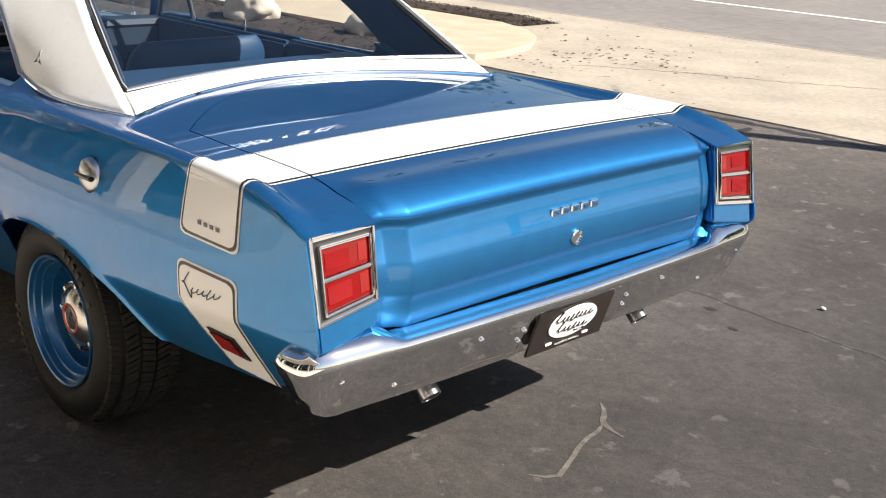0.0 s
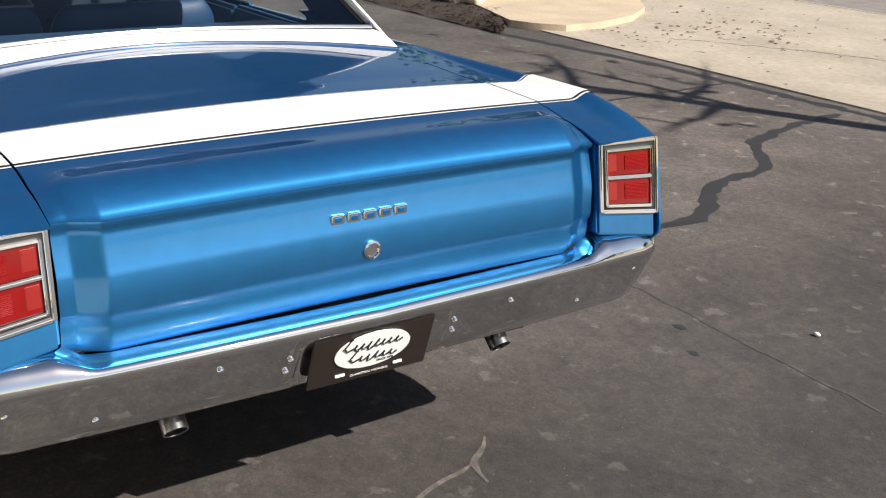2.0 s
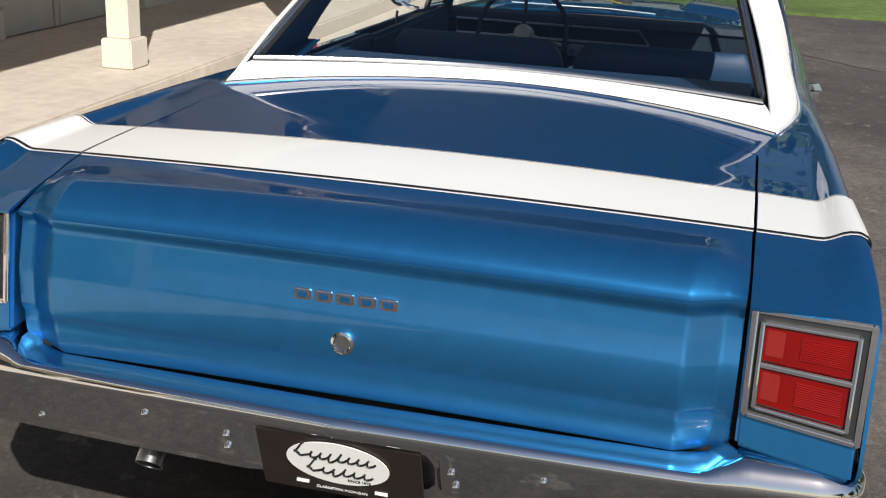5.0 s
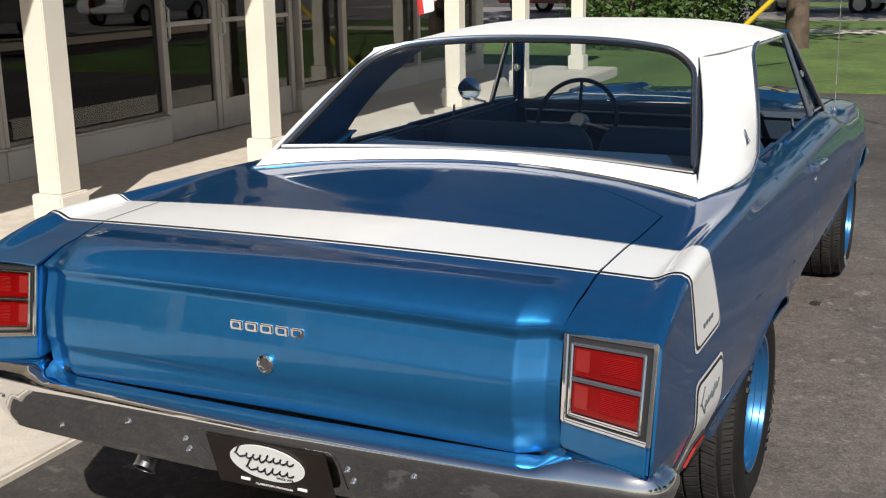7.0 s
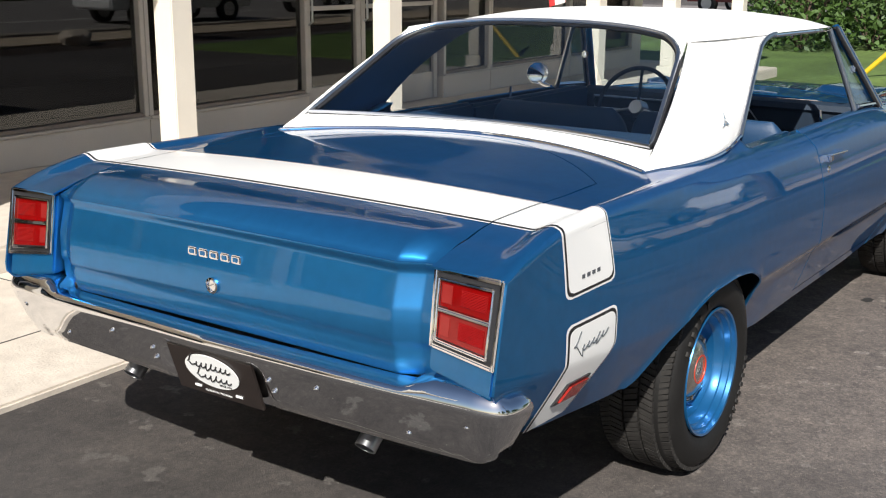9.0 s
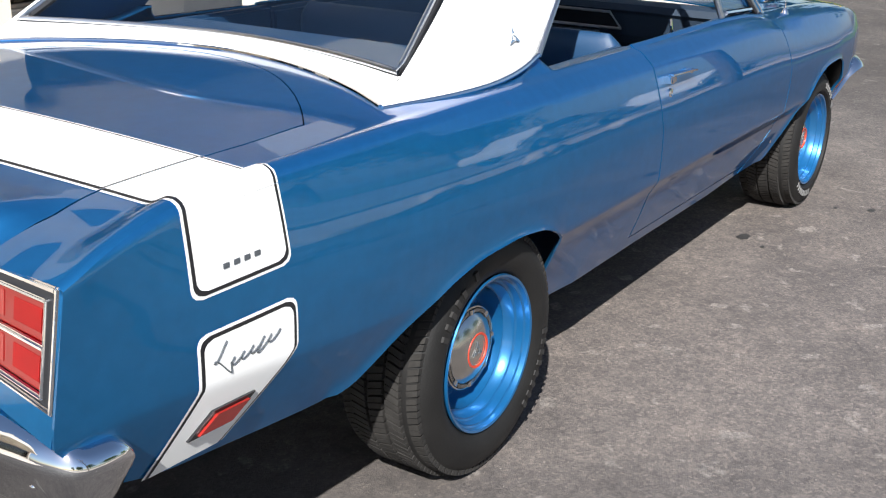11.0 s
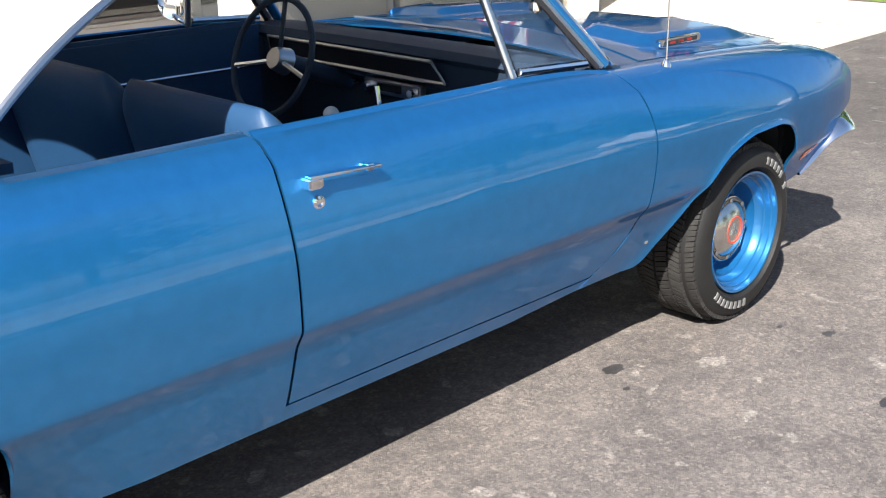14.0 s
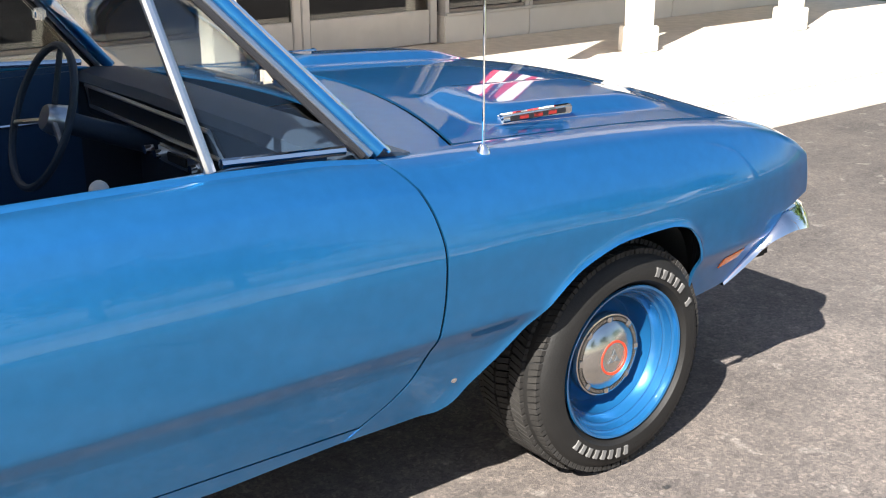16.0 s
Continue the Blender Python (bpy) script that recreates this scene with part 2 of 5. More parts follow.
# ---- mesh helpers ----
def curve(xs, ys):
    """A smooth function through knots, without overshoot."""
    xs, ys = np.array(xs, float), np.array(ys, float)
    h, d = np.diff(xs), np.diff(ys) / np.diff(xs)
    m = np.zeros(len(xs))
    m[0], m[-1] = d[0], d[-1]
    for k in range(1, len(xs) - 1):
        if d[k - 1] * d[k] > 0:
            a, b = 2 * h[k] + h[k - 1], h[k] + 2 * h[k - 1]
            m[k] = (a + b) / (a / d[k - 1] + b / d[k])

    def f(x):
        x = min(max(float(x), xs[0]), xs[-1])
        k = min(int(np.searchsorted(xs, x, "right")) - 1, len(xs) - 2)
        t = (x - xs[k]) / h[k]
        return float((2 * t**3 - 3 * t**2 + 1) * ys[k] + (t**3 - 2 * t**2 + t) * h[k] * m[k] + (3 * t**2 - 2 * t**3) * ys[k + 1] + (t**3 - t**2) * h[k] * m[k + 1])
    return f


def mesh_of(name, bm, mat, angle=32):
    bmesh.ops.recalc_face_normals(bm, faces=bm.faces)
    me = bpy.data.meshes.new(name)
    bm.to_mesh(me)
    bm.free()
    for mm in (mat if isinstance(mat, (list, tuple)) else [mat]):
        me.materials.append(mm)
    me.polygons.foreach_set("use_smooth", [True] * len(me.polygons))
    me.set_sharp_from_angle(angle=radians(angle))
    return me


def thing(name, label, category, at=(0, 0, 0), group="", kind=""):
    ob = new(name)
    ob.location = at
    ob.empty_display_size = 0.2
    bpy.context.view_layer.update()
    return tagged(ob, label, category, group, kind)


SITE = {"turn": None}  # set while the shop front is built, which stands at a slight angle to the car


def part(name, bm, mat, parent=None, label="", angle=32, thick=0.0, offset=-1.0):
    """Links a bmesh, given in world places, as one mesh under a thing or part."""
    if SITE["turn"] is not None:
        bm.transform(SITE["turn"])
    root = parent
    while root is not None and root.parent is not None:
        root = root.parent
    if root is not None and root.name == "car":
        for v in bm.verts:
            v.co.x -= 0.06 * max(0.0, -0.65 - v.co.x) + 0.11 * max(0.0, v.co.x - 3.0)
    ob = new(name, mesh_of(name, bm, mat, angle))
    if parent is not None:
        ob.parent = parent
        m = Matrix.Identity(4)
        q = parent
        while q is not None:
            m = m @ Matrix.Translation(-q.location) if q.type == "EMPTY" else m
            q = q.parent
        ob.matrix_parent_inverse = m
    if thick:
        mod = ob.modifiers.new("thickness", "SOLIDIFY")
        mod.thickness, mod.offset = thick, offset
        ob.modifiers.new("hard_edges", "EDGE_SPLIT").split_angle = radians(max(angle, 40))
    if label:
        ob["label"] = label
    return ob


def structure(name, bm, mat, label, category, angle=32):
    return tagged(part(name, bm, mat, None, "", angle), label, category, "", "structure")


def grid(f, us, vs, bm=None, close_u=False):
    bm = bm or bmesh.new()
    rows = [[bm.verts.new(f(u, v)) for v in vs] for u in us]
    pairs = list(zip(rows, rows[1:])) + ([(rows[-1], rows[0])] if close_u else [])
    for a, b in pairs:
        for k in range(len(vs) - 1):
            try:
                bm.faces.new((a[k], b[k], b[k + 1], a[k + 1]))
            except ValueError:
                pass
    return bm


def span(a, b, n):
    return [a + (b - a) * k / n for k in range(n + 1)]


def box(x0, x1, y0, y1, z0, z1, bevel=0.0, bm=None, segs=2):
    bm = bm or bmesh.new()
    r = bmesh.ops.create_cube(bm, size=1.0)
    for v in r["verts"]:
        v.co = Vector(((x0 + x1) / 2 + v.co.x * (x1 - x0), (y0 + y1) / 2 + v.co.y * (y1 - y0), (z0 + z1) / 2 + v.co.z * (z1 - z0)))
    if bevel:
        es = list({e for v in r["verts"] for e in v.link_edges})
        bmesh.ops.bevel(bm, geom=es, offset=bevel, segments=segs, affect="EDGES")
    return bm


def lathe(profile, axis_y, cx, cz, n=48, side=1, bm=None):
    """Turns a profile of (distance along the axis, radius) about a line along y; side +1 or -1 gives the outward way."""
    bm = bm or bmesh.new()
    return grid(lambda a, k: Vector((cx + profile[k][1] * math.cos(a), axis_y + side * profile[k][0], cz + profile[k][1] * math.sin(a))),
                [2 * math.pi * k / n for k in range(n)], list(range(len(profile))), bm, True)


def tube(points, radius, n=10, bm=None, closed=False):
    """A round bar along a line of points."""
    bm = bm or bmesh.new()
    pts = [Vector(p) for p in points]
    rings = []
    for k, p in enumerate(pts):
        a, b = pts[k - 1] if (k or closed) else p, pts[(k + 1) % len(pts)] if (k < len(pts) - 1 or closed) else p
        d = (b - a).normalized()
        u = d.cross(Vector((0, 0, 1)) if abs(d.z) < 0.95 else Vector((1, 0, 0))).normalized()
        w = d.cross(u)
        r = radius(k / max(1, len(pts) - 1)) if callable(radius) else radius
        rings.append([bm.verts.new(p + r * (math.cos(t) * u + math.sin(t) * w)) for t in (2 * math.pi * j / n for j in range(n))])
    for a, b in list(zip(rings, rings[1:])) + ([(rings[-1], rings[0])] if closed else []):
        for j in range(n):
            bm.faces.new((a[j], a[(j + 1) % n], b[(j + 1) % n], b[j]))
    if not closed:
        bm.faces.new(rings[0][::-1])
        bm.faces.new(rings[-1])
    return bm


def prism(outline, lift):
    """A plate: a flat outline of places, and how far it is raised."""
    bm = bmesh.new()
    lift = Vector(lift)
    lo = [bm.verts.new(Vector(p)) for p in outline]
    hi = [bm.verts.new(Vector(p) + lift) for p in outline]
    bm.faces.new(lo[::-1])
    bm.faces.new(hi)
    for k in range(len(lo)):
        j = (k + 1) % len(lo)
        bm.faces.new((lo[k], lo[j], hi[j], hi[k]))
    return bm

# ---- the blue coupe: x runs to its nose, y to its left, the rear axle stands over the origin ----
car = thing("car", "glossy metallic blue coupe with white vinyl roof and tail stripe", "car")
half_width = curve([-1.22, -1.05, -0.7, 0, 1, 2.2, 2.8, 3.2, 3.45, 3.62], [0.858, 0.870, 0.879, 0.878, 0.868, 0.866, 0.862, 0.845, 0.81, 0.765])
shoulder = curve([-1.22, -1.1, -0.98, -0.75, -0.27, 0.4, 1.0, 1.6, 2.0, 2.3, 2.54, 2.82, 3.15, 3.38, 3.55, 3.62],
                 [0.902, 0.948, 0.972, 0.975, 0.970, 0.96, 0.95, 0.945, 0.932, 0.899, 0.889, 0.876, 0.853, 0.825, 0.775, 0.735])
tumble = curve([-1.2, -1.0, -0.7, 0.95, 2.2, 2.8, 3.6], [0.0, 0.022, 0.046, 0.062, 0.066, 0.07, 0.05])
crease = curve([-1.2, -0.9, -0.67, -0.3, 0.5, 1.4, 2.4, 3.6], [0.665, 0.642, 0.612, 0.583, 0.556, 0.549, 0.545, 0.54])
quarter_low = curve([-1.215, -1.05, -0.9, -0.75, -0.62, -0.56, -0.5, -0.42, -0.33, -0.22, -0.1, 0.03, 0.15, 0.24, 0.29, 0.315, 0.325, 0.33, 0.36, 0.92],
                    [0.53, 0.497, 0.482, 0.466, 0.455, 0.46, 0.49, 0.537, 0.575, 0.607, 0.624, 0.626, 0.614, 0.585, 0.545, 0.48, 0.40, 0.308, 0.304, 0.303])
fender_low = curve([2.0, 2.24, 2.27, 2.32, 2.39, 2.49, 2.6, 2.74, 2.87, 2.95, 3.005, 3.035, 3.045, 3.055, 3.235, 3.30, 3.36, 3.42, 3.45, 3.54, 3.62],
                   [0.318, 0.320, 0.330, 0.382, 0.446, 0.546, 0.622, 0.657, 0.66, 0.645, 0.595, 0.52, 0.42, 0.402, 0.416, 0.462, 0.506, 0.556, 0.584, 0.598, 0.612])
door_front = curve([0.30, 0.35, 0.40, 0.45, 0.54, 0.65, 0.73, 0.80, 0.86, 0.91, 0.95], [1.97, 2.03, 2.10, 2.145, 2.18, 2.195, 2.197, 2.185, 2.16, 2.12, 2.07])


def door_rear(z):
    return 0.914 + 0.034 * (0.97 - z) / 0.55


def clamp(v):
    return min(1.0, max(0.0, v))


def side(x, z):
    """Half the body's width at a place along it and a height."""
    s = shoulder(x)
    if z > 0.70:
        off = -tumble(x) * ((z - 0.70) / max(s - 0.70, 0.06)) ** 1.6 * clamp((s - 0.75) / 0.09)
    else:
        off = -0.30 * (0.70 - z) ** 1.93
        for k, low, r in ((0.27 + 0.31 * clamp((x + 0.5) / 0.8), 0.0, 0.004), (-0.38 * clamp((x + 0.2) / 0.8), 0.042, 0.006)):
            d = (crease(x) - low - z) / r
            off -= k * r * (math.log1p(math.exp(min(d, 30))) + max(0, d - 30))
    t = z - (s - 0.042)
    if t > 0:
        off -= (0.022 * (t / 0.042) + 0.005 * clamp(t / 0.007)) * clamp((x + 0.35) / 0.7) * clamp((2.45 - x) / 0.3)
    r = 0.006 + 0.012 * clamp((x + 1.2) / 0.15)
    t = z - (s - r)
    if t > 0:
        off -= r - math.sqrt(max(0, r * r - t * t))
    return half_width(x) + off


crown = curve([-1.22, -1.0, -0.785, -0.5, 0.5], [0.006, 0.011, 0.022, 0.026, 0.026])


def deck(x, y):
    """The height of the tail deck."""
    s = shoulder(x)
    e = side(x, s)
    dip = 0.018 * clamp((x + 1.21) / 0.13) * clamp((-0.2 - x) / 0.45)
    k = clamp((abs(y) - 0.772) / max(0.02, e - 0.778))
    return s - dip * (1 - k * k * (3 - 2 * k)) + crown(x) * max(0, 1 - (y / 0.79) ** 2)


def columns(f, a, b, n):
    """Places along x, closer where the lower edge is steep."""
    xs = np.linspace(a, b, 3000)
    zs = np.array([f(x) for x in xs])
    d = np.r_[0, np.cumsum(np.hypot(np.diff(xs), np.diff(zs)))]
    return [float(np.interp(t, d, xs)) for t in np.linspace(0, d[-1], n)]


LOW = 0.4
SIDE_V = [LOW * (1 - (1 - k / 16) ** 1.5) for k in range(16)] + [LOW + (1 - LOW) * (1 - (1 - (k / 30) ** 1.25) ** 1.3) for k in range(31)]


def row_height(x, v, low, high):
    """Heights of the rows up a panel: one row follows the crease."""
    d = (crease(x) - low - 0.03) / 0.012
    b = low + 0.03 + 0.012 * (math.log1p(math.exp(min(d, 30))) + max(0, d - 30))
    return low + (b - low) * v / LOW if v <= LOW else b + (high - b) * (v - LOW) / (1 - LOW)


def quarter(sgn):
    def f(x0, v):
        if v <= 1:
            zl, s = quarter_low(x0), shoulder(x0)
            z = row_height(x0, v, zl, s)
            lip = 0.011 * math.exp(-(z - zl) / 0.02) if -0.6 < x0 < 0.34 else 0
            y = side(x0, z) + lip
        else:
            e = side(x0, shoulder(x0))
            y = e + (0.6645 + 0.068 * clamp((x0 - 0.34) / 0.06) - e) * (v - 1)
            z = deck(x0, y)
            lift = clamp((x0 - 0.02) / 0.30)
            z += 0.045 * lift ** 2 * clamp((0.41 - x0) / 0.05) * clamp((v - 1) / 0.55)
        k = clamp((-1.0 - x0) / 0.215)
        x = x0 + k * (-0.042 * clamp((0.905 - z) / 0.22) + 0.10 * clamp((0.66 - z) / 0.12))
        x += clamp((x0 - 0.45) / 0.468) * (door_rear(min(z, 0.97)) - 0.918)
        return Vector((x, sgn * y, z))
    return grid(f, columns(quarter_low, -1.215, 0.916, 120), SIDE_V + [1 + k / 14 for k in range(1, 15)])


def door_skin(sgn):
    def f(x0, v):
        u = (x0 - 0.923) / (2.17 - 0.923)
        if v <= 1:
            s = shoulder(x0)
            z = row_height(x0, v, 0.352, s)
            y = side(x0, z)
        else:
            e, s = side(x0, shoulder(x0)), shoulder(x0)
            y, z = e + (0.748 - e) * (v - 1), s + 0.010 * math.sin(math.pi * 0.5 * (v - 1))
        x = x0 + (1 - u) ** 2 * (door_rear(z) + 0.006 - 0.923) + u ** 2 * (door_front(z) - 0.004 - 2.17)
        return Vector((x, sgn * y, z))
    return grid(f, span(0.923, 2.17, 40), SIDE_V + [1.25, 1.5, 1.75, 2.0])


def fender(sgn):
    def f(x0, v):
        if v <= 1:
            zl, s = fender_low(x0), shoulder(x0)
            z = row_height(x0, v, zl, s)
            lip = 0.011 * math.exp(-(z - zl) / 0.02) if 2.25 < x0 < 3.06 else 0
            y = side(x0, z) + lip
        else:
            e, s = side(x0, shoulder(x0)), shoulder(x0)
            y = e + (0.695 - e) * (v - 1)
            z = s + 0.012 * math.sin(math.pi * 0.5 * (v - 1))
        reach = min(2.62, 2.25 + z - 0.30)
        x = x0 + clamp((reach - x0) / (reach - 2.19)) ** 1.5 * (door_front(min(z, 0.95)) + 0.003 - 2.19)
        x += clamp((x0 - 3.3) / 0.32) * 0.03 * math.sin(math.pi * clamp((z - 0.45) / 0.3))
        return Vector((x, sgn * y, z))
    return grid(f, columns(fender_low, 2.19, 3.62, 110), SIDE_V + [1.2, 1.4, 1.6, 1.8, 2.0])


for sgn in (1, -1):
    part("quarter_panel", quarter(sgn), M_PAINT, car, thick=0.006, offset=0)
    door = part("door", door_skin(sgn), M_PAINT, car, thick=0.006, offset=0)
    # pull handle, its two feet and the lock button
    hz, hy = 0.868, sgn * (side(1.08, 0.868) + 0.034)
    bm = box(0.972, 1.168, min(hy - sgn * 0.016, hy + sgn * 0.007), max(hy - sgn * 0.016, hy + sgn * 0.007), hz - 0.0025, hz + 0.0035, 0.0025)
    for v in bm.verts:
        v.co.z += 0.008 - 0.050 * (v.co.x - 0.972)
    part("handle", bm, M_CHROME, door, "chrome pull handle")
    for hx, w, dz in ((0.994, 0.019, 0.0), (1.142, 0.012, 0.010)):
        part("handle_foot", box(hx - w, hx + w, min(hy, hy - sgn * 0.036), max(hy, hy - sgn * 0.036), hz - 0.020 + dz, hz + 0.004, 0.004), M_CHROME, door, "chrome handle mount")
    ky = side(1.008, 0.815)
    part("lock", lathe([(-0.002, 0.016), (0.005, 0.015), (0.007, 0.009), (0.004, 0.006), (0.004, 0.0001)], sgn * ky, 1.008, 0.815, 20, sgn), M_CHROME, door, "round chrome door lock")
    part("fender", fender(sgn), M_PAINT, car, thick=0.006, offset=0)

    def sill(x0, v, sgn=sgn):
        low = 0.303 + 0.018 * clamp((x0 - 1.7) / 0.3)
        z = low + (0.347 - low) * v
        x = x0 + clamp((x0 - 1.7) / 0.3) * (door_front(z + 0.01) - 0.004 - 2.0)
        return Vector((x, sgn * (side(x, z) - 0.002), z))
    part("rocker_panel", grid(sill, span(0.912, 2.0, 22), span(0, 1, 3)), M_PAINT, car, thick=0.008, offset=0)
    # dark liners over the wheels
    for wx, top in ((0.0, 0.66), (2.76, 0.69)):
        r = 0.375
        bm = grid(lambda a, v: Vector((wx + 0.02 - r * math.cos(a), sgn * (0.45 + (0.28 + 0.10 * math.sin(a) ** 2) * v), 0.30 + (top - 0.30) * math.sin(a))), span(0.22, math.pi - 0.22, 24), [0, 0.5, 1])
        part("wheel_liner", bm, M_BLACK, car)


def lid_front(y):
    return -0.105 - 0.375 * (abs(y) / 0.66) ** 2


def vinyl_base(y):
    return -0.03 - 0.235 * (abs(y) / 0.70) ** 1.8


# trunk lid: deck, crease, tail face
FACE = [(-1.218, 0.0), (-1.2228, -0.0030), (-1.2226, -0.008), (-1.2140, -0.0165), (-1.2143, -0.031), (-1.2315, -0.100), (-1.2342, -0.112), (-1.2368, -0.178), (-1.2345, -0.188), (-1.2285, -0.196), (-1.2290, -0.214), (-1.2262, -0.240), (-1.2195, -0.259), (-1.2110, -0.268)]


def lid_surface(y, v):
    """The tail face stands proud; a flat facet at each end slants forward to the lamps."""
    b = clamp((abs(y) - 0.572) / 0.056)
    if v <= 1:
        w = 1 - (1 - v) ** 1.3
        x = lid_front(y) + (-1.218 - lid_front(y)) * w
        roll = 0.026 * math.sin(math.pi * clamp((x + 1.218) / 0.19) ** 0.75)
        return Vector((x + b * 0.030 * clamp((-1.10 - x) / 0.118), y, deck(x, y) + roll * clamp((0.66 - abs(y)) / 0.06)))
    k = int(round((v - 1) * 100))
    x, dz = FACE[k]
    return Vector((x + b * 0.030, y, deck(-1.213, y) + dz))


LID_EDGE = [0.55, 0.566, 0.570, 0.574, 0.580, 0.60, 0.620, 0.626, 0.630, 0.636, 0.648, 0.656, 0.659]
LID_Y = [-y for y in reversed(LID_EDGE)] + span(-0.5, 0.5, 16) + LID_EDGE
lid = part("trunk_lid", grid(lid_surface, LID_Y, span(0, 1, 40) + [1 + k / 100 for k in range(1, len(FACE))]), M_PAINT, car, thick=0.006, offset=0, angle=50)
part("lock", lathe([(0, 0.021), (0.006, 0.021), (0.008, 0.016), (0.003, 0.014), (0.003, 0.0001)], 0, 0, 0, 28, 1), M_CHROME, lid, "round chrome trunk lock")
lk = bpy.data.objects[[o.name for o in lid.children][-1]]
lk.matrix_parent_inverse = Matrix.Identity(4)
lk.matrix_basis = Matrix.Translation((-1.274, 0, 0.757)) @ Matrix.Rotation(radians(90), 4, "Z")
# five chrome blocks of a badge
for k in range(5):
    y = 0.078 - 0.039 * k
    bm = box(-1.2345, -1.220, y - 0.0165, y + 0.0165, 0.823, 0.845, 0.003)
    block = part("badge_block", bm, M_CHROME, lid, "chrome badge block")
    part("inset", box(-1.2365, -1.230, y - 0.0085, y + 0.0085, 0.8285, 0.8395, 0.0015), M_PAINT, block, "blue inset")
part("deck_panel", grid(lambda y, v: Vector((lid_front(y) + 0.005 + (vinyl_base(y) + 0.03 - lid_front(y)) * v, y, deck(lid_front(y) + (vinyl_base(y) - lid_front(y)) * v, y))), span(-0.667, 0.667, 40), span(0, 1, 6)), M_PAINT, car, thick=0.006, offset=0)
# black instead of body paint: shade in the gap under the lid, as colour
part("tail_panel", grid(lambda y, v: Vector((-1.16 - 0.028 * v, y, 0.50 + 0.155 * v)), span(-0.84, 0.84, 8), span(0, 1, 3)), M_BLACK, car, thick=0.01, offset=0)


# ---- white tail stripe with its pinstripes ----
def stripe_edges(z, grow):
    """Rear and front edge of the stripe on the side, at a height."""
    k = clamp((0.645 - z) / 0.15)
    return -0.976 - 0.088 * k - grow, -0.778 - 0.15 * k + grow


def side_decal(sgn, z0, z1, grow, lift, corners_low, corners_high, r=0.022):
    n = 26
    z0, z1 = z0 - grow, z1 + grow

    def f(u, z):
        a, b = stripe_edges(z, grow)
        cut = 0.0
        for on, d in ((corners_low, z - z0), (corners_high, z1 - z)):
            if on and d < r:
                cut = max(cut, r - math.sqrt(max(0, r * r - (r - d) ** 2)))
        a, b = a + cut, b - cut
        x = a + (b - a) * u
        return Vector((x, sgn * (side(x, z) + lift), z))
    zs = [z0 + (z1 - z0) * k / n for k in range(n + 1)] + [z0 + r * k / 5 for k in range(1, 5)] + [z1 - r * k / 5 for k in range(1, 5)]
    return grid(f, span(0, 1, 8), sorted(zs))


def top_decal(y0, y1, grow, lift, surface):
    def f(u, y):
        a, b = -0.976 - grow, -0.778 + grow
        x = a + (b - a) * u
        return Vector((x, y, surface(x, y) + lift))
    return grid(f, span(0, 1, 8), span(y0, y1, 18))


def shoulder_decal(sgn, grow, lift):
    """Over the rounded shoulder: from the lid's gap out and down the side."""
    def f(u, v):
        x = -0.976 - grow + (0.198 + 2 * grow) * u
        s = shoulder(x)
        if v < 1:
            e = side(x, s)
            y = 0.666 + (e - 0.666) * v
            return Vector((x, sgn * y, deck(x, y) + lift))
        z = s - 0.025 * (v - 1)
        return Vector((x, sgn * (side(x, z) + lift), z + lift * (2 - v)))
    return grid(f, span(0, 1, 8), span(0, 0.99, 16) + [1.0, 1.2, 1.4, 1.6, 1.8, 2.0])


for grow, lift, mat in ((0.017, 0.0042, M_STRIPE), (0.0115, 0.0052, M_PIN), (0.0045, 0.0062, M_STRIPE)):
    nm = "pinstripe" if mat is M_PIN else "stripe"
    part(nm, top_decal(-0.660, 0.660, grow, lift, deck), mat, lid)
    for sgn in (1, -1):
        part(nm, shoulder_decal(sgn, grow, lift), mat, car)
        zs = shoulder(-0.88) - 0.025
        part(nm, side_decal(sgn, 0.822, zs - grow, grow, lift, True, False), mat, car)
        part(nm, side_decal(sgn, 0.50 + grow, 0.728, grow, lift, False, True), mat, car)


def strokes(lines, r, sgn, lift):
    """Raised strokes on the body side from lines of (x, z)."""
    bm = bmesh.new()
    for ln in lines:
        tube([(x, sgn * (side(x, z) + lift), z) for x, z in ln], r, 6, bm)
    return bm


